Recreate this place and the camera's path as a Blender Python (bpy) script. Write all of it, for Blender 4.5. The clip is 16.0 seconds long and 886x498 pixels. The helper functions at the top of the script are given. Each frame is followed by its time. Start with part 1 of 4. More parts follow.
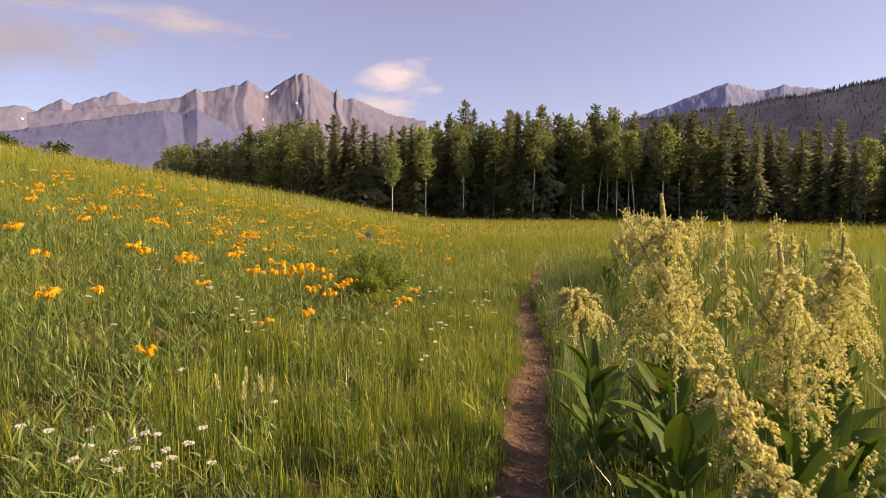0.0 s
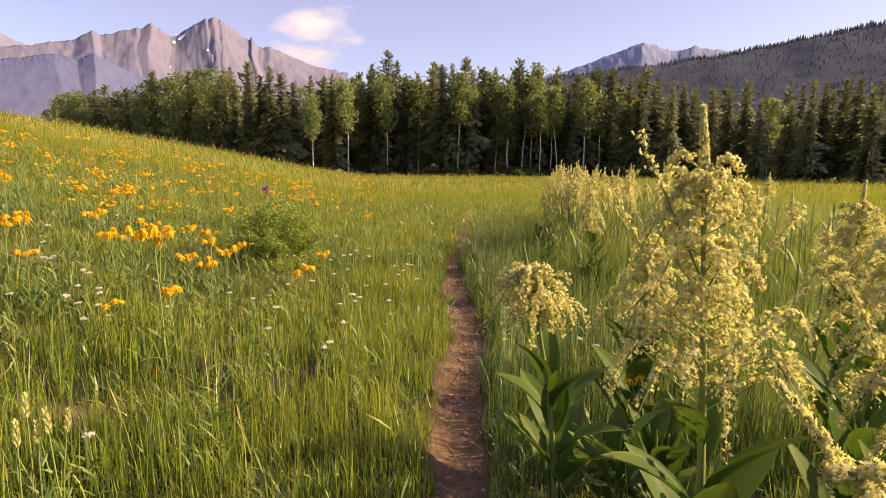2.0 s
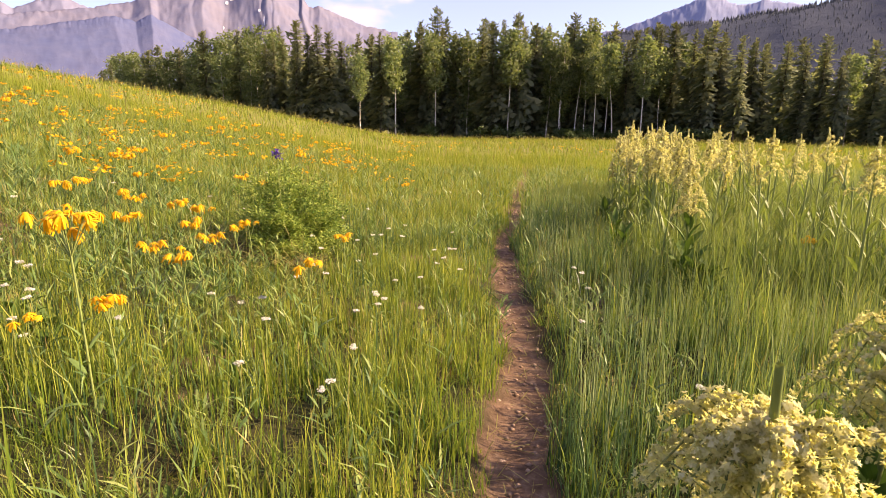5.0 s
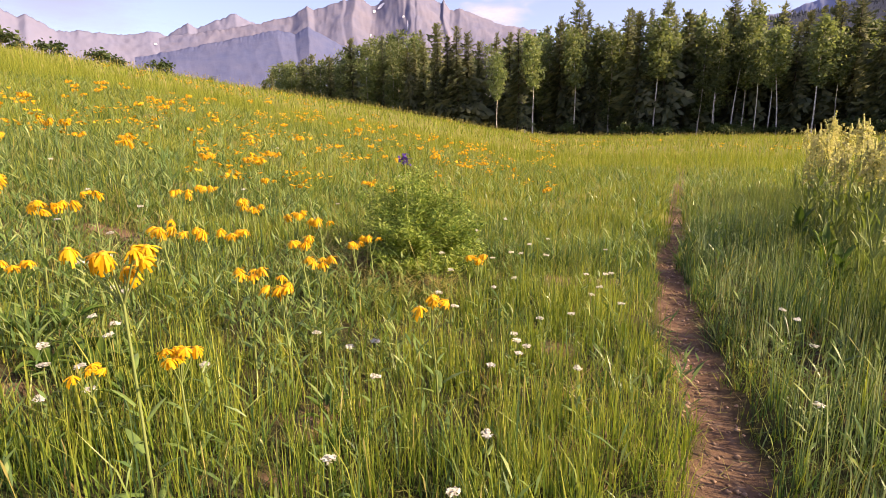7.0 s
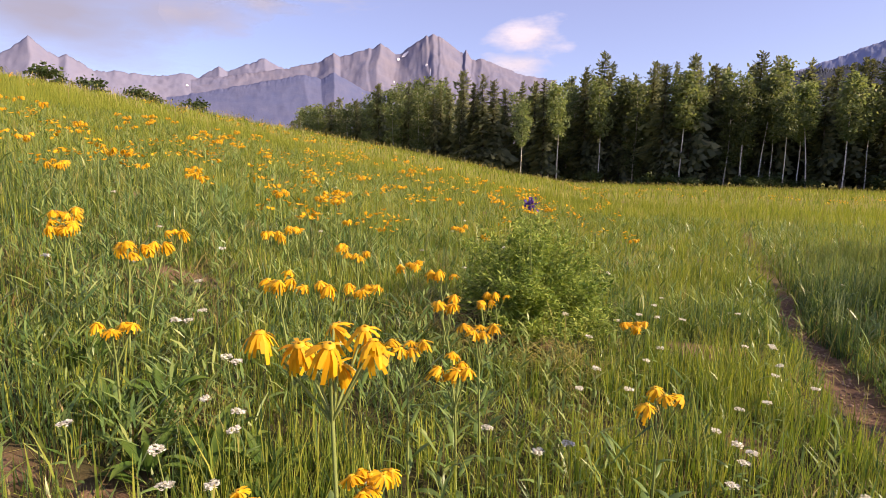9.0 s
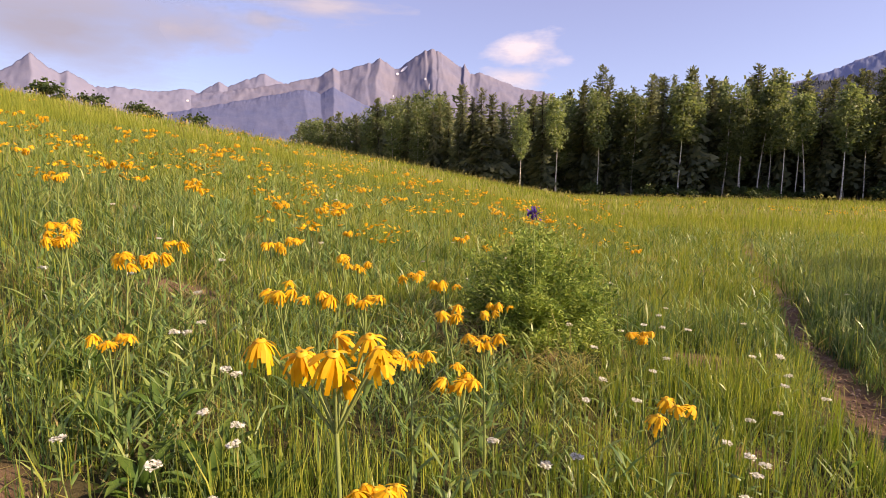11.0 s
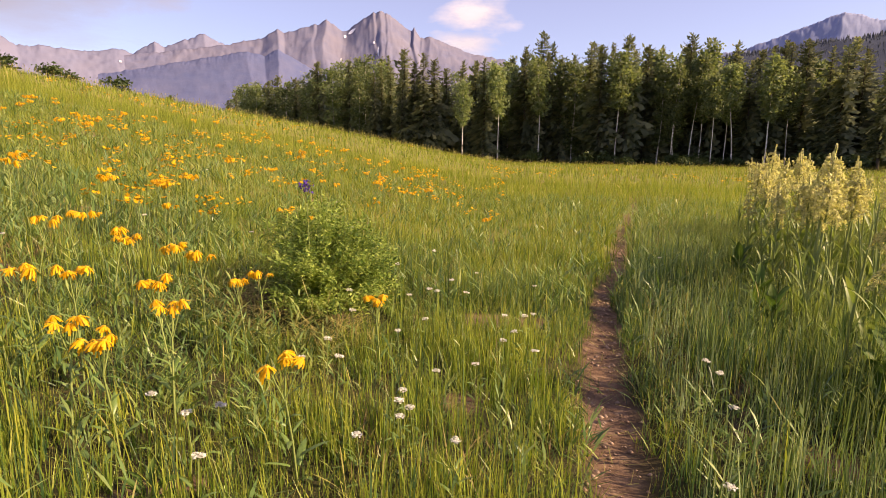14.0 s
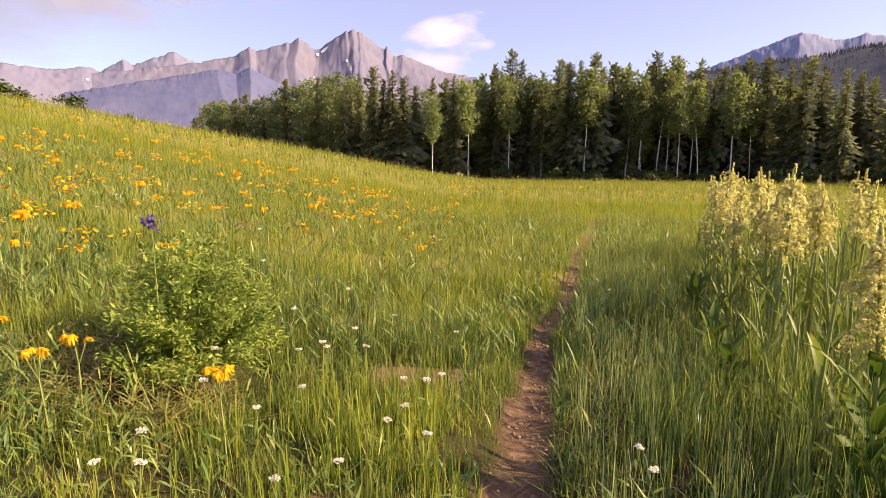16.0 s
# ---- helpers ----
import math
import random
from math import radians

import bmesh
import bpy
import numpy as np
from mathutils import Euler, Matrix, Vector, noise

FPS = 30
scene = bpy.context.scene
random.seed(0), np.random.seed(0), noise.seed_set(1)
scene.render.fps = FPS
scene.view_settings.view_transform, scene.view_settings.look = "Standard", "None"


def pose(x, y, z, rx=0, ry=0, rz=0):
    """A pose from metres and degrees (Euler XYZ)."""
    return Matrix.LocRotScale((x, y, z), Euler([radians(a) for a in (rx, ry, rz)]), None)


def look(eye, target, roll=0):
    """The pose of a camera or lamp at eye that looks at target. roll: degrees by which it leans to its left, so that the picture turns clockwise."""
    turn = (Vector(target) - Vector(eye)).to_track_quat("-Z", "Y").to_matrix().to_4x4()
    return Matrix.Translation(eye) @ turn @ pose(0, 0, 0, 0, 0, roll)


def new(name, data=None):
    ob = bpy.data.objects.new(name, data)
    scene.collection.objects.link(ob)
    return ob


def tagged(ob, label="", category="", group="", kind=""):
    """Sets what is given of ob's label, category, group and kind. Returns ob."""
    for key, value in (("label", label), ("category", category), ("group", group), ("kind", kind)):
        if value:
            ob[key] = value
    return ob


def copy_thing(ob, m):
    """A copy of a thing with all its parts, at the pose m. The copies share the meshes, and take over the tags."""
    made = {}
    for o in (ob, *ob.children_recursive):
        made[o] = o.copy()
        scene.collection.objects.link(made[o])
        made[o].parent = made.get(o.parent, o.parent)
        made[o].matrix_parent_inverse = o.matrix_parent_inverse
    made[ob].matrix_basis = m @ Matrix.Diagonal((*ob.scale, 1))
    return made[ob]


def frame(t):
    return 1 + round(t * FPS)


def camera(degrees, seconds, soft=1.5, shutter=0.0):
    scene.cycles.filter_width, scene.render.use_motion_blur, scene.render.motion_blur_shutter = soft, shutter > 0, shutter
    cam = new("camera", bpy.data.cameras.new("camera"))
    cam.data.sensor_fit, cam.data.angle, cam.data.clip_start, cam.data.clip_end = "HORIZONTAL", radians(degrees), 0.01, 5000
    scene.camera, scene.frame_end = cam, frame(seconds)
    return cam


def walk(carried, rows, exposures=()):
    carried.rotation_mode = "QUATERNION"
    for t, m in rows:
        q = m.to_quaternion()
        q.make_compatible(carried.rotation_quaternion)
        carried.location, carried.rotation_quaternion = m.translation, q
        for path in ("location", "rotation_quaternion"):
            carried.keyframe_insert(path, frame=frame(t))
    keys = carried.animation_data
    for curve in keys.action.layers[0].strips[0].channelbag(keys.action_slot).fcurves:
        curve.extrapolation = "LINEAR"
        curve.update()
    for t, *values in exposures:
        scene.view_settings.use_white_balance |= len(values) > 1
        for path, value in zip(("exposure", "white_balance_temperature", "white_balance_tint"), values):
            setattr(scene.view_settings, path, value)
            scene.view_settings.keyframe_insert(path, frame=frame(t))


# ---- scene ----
cam = camera(75.6, 16.0, 0.8)

PATH = [
    (0, (-0.143, 1.326, 1.589), (-0.154, 3.32, 1.429), 0.1),
    (0.5, (-0.128, 1.501, 1.546), (-0.066, 3.49, 1.344), -0.1),
    (1, (-0.087, 1.784, 1.514), (0.042, 3.765, 1.271), 0.1),
    (1.5, (-0.073, 2.041, 1.49), (0.132, 4.011, 1.206), 0.3),
    (2, (-0.032, 2.323, 1.509), (0.216, 4.283, 1.199), 0.4),
    (2.5, (0.064, 2.671, 1.497), (0.322, 4.624, 1.156), 0.5),
    (3, (0.1, 2.957, 1.467), (0.344, 4.905, 1.088), 0.6),
    (5.5, (0.077, 3.767, 1.489), (0.086, 5.717, 1.047), 0.4),
    (6, (-0.061, 3.996, 1.539), (-0.152, 5.944, 1.092), 0.1),
    (6.5, (-0.085, 4.152, 1.512), (-0.313, 6.087, 1.063), -0.4),
    (7, (-0.026, 4.418, 1.469), (-0.401, 6.332, 1.028), -0.8),
    (7.5, (-0.009, 4.576, 1.459), (-0.465, 6.474, 1.024), -0.4),
    (8, (-0.191, 4.676, 1.456), (-0.681, 6.568, 1.032), 0.3),
    (8.5, (-0.648, 4.76, 1.488), (-1.124, 6.661, 1.088), 0.8),
    (9, (-0.88, 4.898, 1.426), (-1.313, 6.828, 1.134), 0.8),
    (9.5, (-0.955, 5.02, 1.298), (-1.378, 6.962, 1.075), 0.6),
    (12, (-0.716, 4.847, 1.461), (-1.189, 6.77, 1.179), 0.3),
    (12.5, (-0.486, 4.827, 1.416), (-1.013, 6.732, 1.114), 0.0),
    (13, (-0.066, 4.844, 1.419), (-0.552, 6.757, 1.092), 0.2),
    (13.5, (0.229, 4.866, 1.471), (-0.141, 6.802, 1.127), 0.6),
    (14, (0.318, 4.89, 1.469), (0.053, 6.84, 1.111), 0.6),
    (14.5, (0.389, 5.056, 1.453), (0.201, 7.013, 1.09), 0.5),
    (15, (0.488, 5.333, 1.476), (0.349, 7.295, 1.118), 0.1),
    (15.5, (0.623, 5.56, 1.484), (0.465, 7.525, 1.144), 0.1),
    (16, (0.73, 5.698, 1.514), (0.549, 7.667, 1.213), 0.2),
]
walk(cam, [(t, look(eye, target, roll)) for t, eye, target, roll in PATH],
     [(0, 0.62, 8400, 22), (1.5, 0.83, 8400, 22), (3, 1.08, 8200, 22), (5.5, 1.29, 7750, 22), (7.5, 0.99, 7400, 21), (9.5, 0.79, 7100, 22), (12.5, 0.79, 7900, 22), (14.5, 0.96, 8000, 22), (16, 1.09, 8000, 22)])

# ---- world, sun and exposure ----
SUN_AZ, SUN_EL = radians(97), radians(31)
world = bpy.data.worlds.new("sky")
scene.world = world
world.use_nodes = True
wn = world.node_tree.nodes
sky = wn.new("ShaderNodeTexSky")
sky.sky_type = "NISHITA"
sky.sun_disc = False
sky.sun_elevation, sky.sun_rotation = SUN_EL, SUN_AZ
sky.altitude, sky.air_density, sky.dust_density, sky.ozone_density = 2800, 1.0, 8.0, 4.0
wn["Background"].inputs["Strength"].default_value = 0.13
veil = wn.new("ShaderNodeMix")  # thin high haze that whitens the sky
veil.data_type = "RGBA"
veil.inputs["Factor"].default_value = 0.22
veil.inputs["B"].default_value = (4.0, 3.3, 5.3, 1)
world.node_tree.links.new(sky.outputs[0], veil.inputs["A"])
world.node_tree.links.new(veil.outputs["Result"], wn["Background"].inputs["Color"])

sun = new("sun", bpy.data.lights.new("sun", "SUN"))
sun.data.energy, sun.data.angle, sun.data.color = 5.0, radians(0.6), (1.0, 0.84, 0.60)
sun_way = Vector((math.sin(SUN_AZ) * math.cos(SUN_EL), math.cos(SUN_AZ) * math.cos(SUN_EL), math.sin(SUN_EL)))
sun.matrix_world = look(sun_way * 100, (0, 0, 0))


# ---- node helpers and materials ----
def material(name, rough=0.8, spec=0.2):
    m = bpy.data.materials.new(name)
    m.use_nodes = True
    b = m.node_tree.nodes["Principled BSDF"]
    b.inputs["Roughness"].default_value = rough
    b.inputs["Specular IOR Level"].default_value = spec
    return m, m.node_tree.nodes, m.node_tree.links, b


def ramp(nodes, links, src, stops):
    r = nodes.new("ShaderNodeValToRGB")
    els = r.color_ramp.elements
    while len(els) < len(stops):
        els.new(0.5)
    for e, (p, c) in zip(els, stops):
        e.position, e.color = p, (*c, 1)
    links.new(src, r.inputs["Fac"])
    return r.outputs["Color"]


def noise_tex(nodes, links, scale, detail=4.0, rough=0.55, coord="Object", stretch=None):
    tc = nodes.new("ShaderNodeTexCoord")
    n = nodes.new("ShaderNodeTexNoise")
    n.inputs["Scale"].default_value, n.inputs["Detail"].default_value = scale, detail
    n.inputs["Roughness"].default_value = rough
    src = tc.outputs[coord]
    if stretch:
        mp = nodes.new("ShaderNodeMapping")
        mp.inputs["Scale"].default_value = stretch
        links.new(src, mp.inputs["Vector"])
        src = mp.outputs["Vector"]
    links.new(src, n.inputs["Vector"])
    return n.outputs["Fac"]


def mix(nodes, links, fac, a, b, blend="MIX"):
    m = nodes.new("ShaderNodeMix")
    m.data_type, m.blend_type = "RGBA", blend
    for sock, v in ((m.inputs["Factor"], fac), (m.inputs["A"], a), (m.inputs["B"], b)):
        if isinstance(v, (int, float)):
            sock.default_value = v
        elif isinstance(v, tuple):
            sock.default_value = (*v, 1)
        else:
            links.new(v, sock)
    return m.outputs["Result"]


def math_node(nodes, links, op, a, b=0.5, clamp=False):
    m = nodes.new("ShaderNodeMath")
    m.operation, m.use_clamp = op, clamp
    for sock, v in zip(m.inputs, (a, b)):
        if isinstance(v, (int, float)):
            sock.default_value = v
        else:
            links.new(v, sock)
    return m.outputs[0]


def bump(nodes, links, bsdf, src, strength, dist):
    b = nodes.new("ShaderNodeBump")
    b.inputs["Strength"].default_value, b.inputs["Distance"].default_value = strength, dist
    links.new(src, b.inputs["Height"])
    links.new(b.outputs["Normal"], bsdf.inputs["Normal"])


def leaf_material(name, dark, mid, light, tip=None, through_light=0.4, patch=0.5, rough=0.55, spec=0.25, by_object=0.0):
    """Leaves and blades: colour by island and by patches, light shining through."""
    m, n, l, b = material(name, rough, spec)
    geo = n.new("ShaderNodeNewGeometry")
    big = noise_tex(n, l, patch, 3.0)
    fac = math_node(n, l, "ADD", math_node(n, l, "MULTIPLY", geo.outputs["Random Per Island"], 0.55),
                    math_node(n, l, "MULTIPLY", math_node(n, l, "SUBTRACT", big, 0.2), 0.75))
    col = ramp(n, l, fac, [(0.12, dark), (0.5, mid), (0.88, light)])
    if tip:
        uv = n.new("ShaderNodeUVMap")
        sep = n.new("ShaderNodeSeparateXYZ")
        l.new(uv.outputs[0], sep.inputs[0])
        t = math_node(n, l, "MULTIPLY", math_node(n, l, "POWER", sep.outputs["Y"], 2.2), 0.75)
        col = mix(n, l, t, col, tip)
    if by_object:
        info = n.new("ShaderNodeObjectInfo")
        tone = ramp(n, l, info.outputs["Random"], [(0.0, (1 - by_object,) * 3), (1.0, (1.0, 1.0, 1.0))])
        col = mix(n, l, 1.0, col, tone, "MULTIPLY")
    l.new(col, b.inputs["Base Color"])
    tr = n.new("ShaderNodeBsdfTranslucent")
    l.new(mix(n, l, 1.0, col, (1.0, 1.0, 0.6), "MULTIPLY"), tr.inputs["Color"])
    ms = n.new("ShaderNodeMixShader")
    ms.inputs[0].default_value = through_light
    l.new(b.outputs[0], ms.inputs[1])
    l.new(tr.outputs[0], ms.inputs[2])
    l.new(ms.outputs[0], n["Material Output"].inputs["Surface"])
    return m


GRASS = leaf_material("meadow_grass", (0.035, 0.105, 0.018), (0.165, 0.265, 0.036), (0.43, 0.44, 0.075), (0.44, 0.42, 0.085), 0.42, 0.9, 0.36, 0.5)
# a deep green kind, its colour darkened further for shadow right of the trail
LUSH_SHADED = leaf_material("lush_shaded_grass", (0.010, 0.038, 0.018), (0.040, 0.105, 0.040), (0.185, 0.285, 0.11), (0.20, 0.285, 0.11), 0.42, 0.6, 0.34, 0.5)
RANK = leaf_material("rank_grass", (0.035, 0.09, 0.025), (0.145, 0.24, 0.055), (0.41, 0.46, 0.14), (0.43, 0.45, 0.15), 0.45, 1.1, 0.36, 0.5)
PALE = leaf_material("pale_stalk", (0.16, 0.24, 0.10), (0.30, 0.38, 0.17), (0.46, 0.50, 0.25), None, 0.3, 1.5, 0.35, 0.5)
SLOPE = leaf_material("slope_grass", (0.06, 0.135, 0.018), (0.195, 0.268, 0.034), (0.40, 0.405, 0.058), (0.41, 0.385, 0.066), 0.48, 0.75, 0.5, 0.25)
DRY = leaf_material("dry_grass", (0.14, 0.095, 0.045), (0.27, 0.20, 0.085), (0.42, 0.34, 0.15), None, 0.3, 1.5)
STRAW = leaf_material("dry_stalks", (0.20, 0.19, 0.06), (0.33, 0.29, 0.09), (0.48, 0.41, 0.15), None, 0.35, 0.6)
FORB = leaf_material("forb_leaf", (0.05, 0.115, 0.03), (0.16, 0.25, 0.065), (0.37, 0.42, 0.13), None, 0.35, 1.2, 0.38, 0.45)
# forest needles and leaves coloured too pale, standing in for haze over their shade
HAZED_SPRUCE = leaf_material("haze_lifted_spruce_needles", (0.14, 0.175, 0.12), (0.26, 0.29, 0.17), (0.41, 0.41, 0.22), None, 0.52, 0.25, 0.7, 0.15, 0.5)
HAZED_ASPEN = leaf_material("haze_lifted_aspen_leaves", (0.14, 0.20, 0.09), (0.25, 0.315, 0.135), (0.40, 0.435, 0.20), None, 0.55, 0.3, 0.5, 0.3, 0.5)
SHRUB = leaf_material("shrub_leaves", (0.03, 0.055, 0.018), (0.055, 0.085, 0.026), (0.10, 0.125, 0.04), None, 0.3, 0.6)


def bark_material(name, a, b_, scale, stretch, relief):
    m, n, l, b = material(name, 0.85, 0.1)
    g = noise_tex(n, l, scale, 6.0, 0.6, "Object", stretch)
    l.new(ramp(n, l, g, [(0.35, a), (0.6, b_)]), b.inputs["Base Color"])
    bump(n, l, b, g, 0.6, relief)
    return m


ASPEN_BARK = bark_material("aspen_bark", (0.26, 0.22, 0.18), (0.74, 0.70, 0.62), 1.2, (1, 1, 3.5), 0.02)
SPRUCE_BARK = bark_material("spruce_bark", (0.05, 0.04, 0.03), (0.15, 0.12, 0.09), 4.0, (1, 1, 0.3), 0.03)


def soil_material():
    m, n, l, b = material("trail_soil", 0.95, 0.1)
    fine = noise_tex(n, l, 14.0, 8.0, 0.7)
    wide = noise_tex(n, l, 0.9, 4.0)
    col = ramp(n, l, fine, [(0.3, (0.085, 0.05, 0.032)), (0.55, (0.18, 0.113, 0.075)), (0.75, (0.30, 0.21, 0.14))])
    # soil under the near grass painted near black, as shade between the blades
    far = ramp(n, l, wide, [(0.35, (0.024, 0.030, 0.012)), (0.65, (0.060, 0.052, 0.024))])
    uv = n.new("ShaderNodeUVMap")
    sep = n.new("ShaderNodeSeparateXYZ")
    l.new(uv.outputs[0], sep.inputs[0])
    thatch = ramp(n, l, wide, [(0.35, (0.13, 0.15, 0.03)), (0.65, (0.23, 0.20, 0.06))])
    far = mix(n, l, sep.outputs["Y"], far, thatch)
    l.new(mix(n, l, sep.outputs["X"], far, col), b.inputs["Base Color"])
    bump(n, l, b, fine, 0.8, 0.02)
    return m


SOIL = soil_material()
PEBBLE = bark_material("pebble", (0.20, 0.13, 0.09), (0.38, 0.27, 0.20), 9.0, (1, 1, 1), 0.004)


def rock_material(name, a, b_, c, scale):
    m, n, l, b = material(name, 0.95, 0.05)
    big = noise_tex(n, l, scale, 8.0, 0.62)
    streak = noise_tex(n, l, scale * 3, 8.0, 0.65, "Object", (1, 1, 0.8))
    col = mix(n, l, 0.5, ramp(n, l, big, [(0.3, a), (0.5, b_), (0.7, c)]), ramp(n, l, streak, [(0.35, a), (0.65, c)]))
    l.new(col, b.inputs["Base Color"])
    bump(n, l, b, streak, 0.25, 8.0)
    return m


# distant haze is painted into these rock colours as pale mauve and blue
HAZED_ROCK = rock_material("haze_tinted_rock", (0.140, 0.150, 0.238), (0.170, 0.170, 0.236), (0.200, 0.186, 0.234), 0.004)
HAZED_ROCK_FAR = rock_material("haze_tinted_far_rock", (0.170, 0.180, 0.270), (0.185, 0.190, 0.270), (0.200, 0.198, 0.268), 0.004)
HAZED_ROCK_BLUE = rock_material("haze_tinted_mesa_rock", (0.200, 0.232, 0.360), (0.210, 0.240, 0.360), (0.225, 0.248, 0.360), 0.005)
HAZED_FOOTHILL = rock_material("haze_tinted_wooded_foothill", (0.090, 0.110, 0.215), (0.105, 0.122, 0.220), (0.130, 0.138, 0.222), 0.006)
# the wooded hill's haze is put into its blue-grey ground colour
HAZED_HILL_GROUND = rock_material("haze_tinted_hill_ground", (0.046, 0.056, 0.080), (0.051, 0.061, 0.084), (0.057, 0.066, 0.088), 0.02)
SNOW = rock_material("old_snow", (0.75, 0.74, 0.78), (0.82, 0.80, 0.83), (0.88, 0.86, 0.88), 0.02)
# haze painted into the needles as well: greyed blue, hardly any contrast
HAZED_HILL_TREES = leaf_material("haze_tinted_hill_needles", (0.072, 0.083, 0.105), (0.078, 0.090, 0.110), (0.086, 0.097, 0.115), None, 0.25, 0.02, 0.95, 0.0)


# ---- geometry helpers ----
def np_mesh(name, verts, faces, mats, uv=None, slots=None, smooth=False):
    """A mesh from arrays: faces is a list of (k, n) index arrays; uv a (verts, 2) array."""
    me = bpy.data.meshes.new(name)
    me.vertices.add(len(verts))
    me.vertices.foreach_set("co", np.asarray(verts, np.float32).ravel())
    flat = np.concatenate([f.ravel() for f in faces]).astype(np.int32)
    sizes = np.concatenate([np.full(len(f), f.shape[1]) for f in faces]).astype(np.int32)
    me.loops.add(len(flat))
    me.loops.foreach_set("vertex_index", flat)
    me.polygons.add(len(sizes))
    me.polygons.foreach_set("loop_start", (np.cumsum(sizes) - sizes).astype(np.int32))
    for m in mats:
        me.materials.append(m)
    if slots is not None:
        me.polygons.foreach_set("material_index", np.asarray(slots, np.int32))
    if smooth:
        me.polygons.foreach_set("use_smooth", np.ones(len(sizes), bool))
    if uv is not None:
        layer = me.uv_layers.new(name="UVMap")
        layer.data.foreach_set("uv", np.asarray(uv, np.float32)[flat].ravel())
    me.update(calc_edges=True)
    me.validate()
    return me


def vnoise(x, y, seed=0):
    """Smooth value noise in 0..1 on unit cells."""
    xi, yi = np.floor(x).astype(np.int64), np.floor(y).astype(np.int64)
    fx, fy = x - xi, y - yi
    fx, fy = fx * fx * (3 - 2 * fx), fy * fy * (3 - 2 * fy)

    def cell(i, j):
        h = (i * 374761393 + j * 668265263 + seed * 974634521) & 0x7FFFFFFF
        h = ((h ^ (h >> 13)) * 1274126177) & 0x7FFFFFFF
        return ((h ^ (h >> 16)) & 0xFFFF) / 65535.0

    a, b = cell(xi, yi), cell(xi + 1, yi)
    c, d = cell(xi, yi + 1), cell(xi + 1, yi + 1)
    return (a * (1 - fx) + b * fx) * (1 - fy) + (c * (1 - fx) + d * fx) * fy


def fbm(x, y, octaves=4, seed=0):
    v, amp, tot = 0.0, 1.0, 0.0
    for k in range(octaves):
        v = v + amp * vnoise(x * 2 ** k, y * 2 ** k, seed + k)
        tot += amp
        amp *= 0.5
    return v / tot


def smooth01(v, a, b):
    t = np.clip((v - a) / (b - a), 0, 1)
    return t * t * (3 - 2 * t)


# ---- the meadow's ground and trail ----
TRAIL_Y = np.array([-40, 0, 4.4, 6.7, 9.3, 11.7, 14, 20, 25, 31, 44, 80])
TRAIL_X = np.array([-3.5, -0.15, 0.36, 0.69, 1.03, 1.45, 1.90, 3.2, 4.15, 5.45, 8.1, 15.0])


def trail_x(y):
    return np.interp(y, TRAIL_Y, TRAIL_X) + 0.05 * np.sin(y * 1.1) + 0.03 * np.sin(y * 2.7 + 1)


def trail_off(x, y):
    return np.abs(x - trail_x(y))


def hill_z(x, y):
    r = np.hypot(x, y)
    left = 0.5 * (-x - 0.55 + np.sqrt((x + 0.55) ** 2 + 0.7))
    hill = 0.195 * left * (1 - smooth01(r, 50, 105))
    flat = -0.0147 * np.clip(r - 25, 0, 110)
    return hill + flat


def ground_z(x, y):
    z = hill_z(x, y)
    r = np.hypot(x, y)
    near = 1 - smooth01(r, 60, 160)
    z = z + near * (0.05 * (fbm(x * 0.8, y * 0.8, 3, 3) - 0.5) + 0.25 * (fbm(x * 0.08, y * 0.08, 2, 5) - 0.5) * smooth01(r, 12, 30))
    d = trail_off(x, y)
    return z - 0.07 * (1 - smooth01(d, 0.10, 0.26)) * (1 - smooth01(y, 40, 55))


def bare_patch(x, y):
    """Share of bare soil: the trail and scattered worn spots."""
    d = trail_off(x + 0.03, y) + 0.045 * smooth01(y, 8.3, 14) + 0.16 * (fbm(x * 3, y * 3, 3, 9) - 0.5)
    t = (1 - smooth01(d, 0.11, 0.18)) * (1 - 0.2 * smooth01(y, 11, 16)) * (1 - smooth01(y, 18, 28)) * smooth01(fbm(x * 1.6, y * 1.1 + 4, 3, 19), 0.20, 0.34)
    worn = np.hypot((x - 0.84) / 0.21, (y - 8.02) / 0.36) + 0.5 * (fbm(x * 5, y * 5, 3, 29) - 0.5)
    t = np.maximum(t, 1 - smooth01(worn, 0.75, 1.0))
    spots = smooth01(fbm(x * 1.9 + 7, y * 1.9, 3, 17), 0.71, 0.77) * smooth01(trail_off(x, y), 0.3, 0.6)
    return np.maximum(t, spots * (np.hypot(x, y) < 30))


def graded(lo, hi, fine_lo, fine_hi, step, growth):
    out = list(np.arange(fine_lo, fine_hi, step))
    s, v = step, fine_hi
    while v < hi:
        out.append(v)
        s *= growth
        v += s
    s, v = step, fine_lo - step
    while v > lo:
        out.insert(0, v)
        s *= growth
        v -= s
    return np.array([lo] + out + [hi])


def build_ground():
    xs = graded(-4600, 4600, -4, 5, 0.11, 1.11)
    ys = graded(-4600, 4600, 1, 16, 0.11, 1.11)
    gx, gy = np.meshgrid(xs, ys)
    gx, gy = gx.ravel(), gy.ravel()
    v = np.stack([gx, gy, ground_z(gx, gy)], 1)
    nx, ny = len(xs), len(ys)
    i = (np.arange(ny - 1)[:, None] * nx + np.arange(nx - 1)[None]).ravel()
    f = np.stack([i, i + 1, i + nx + 1, i + nx], 1)
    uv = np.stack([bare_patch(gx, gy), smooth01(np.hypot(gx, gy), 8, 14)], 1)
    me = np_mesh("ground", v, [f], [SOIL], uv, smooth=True)
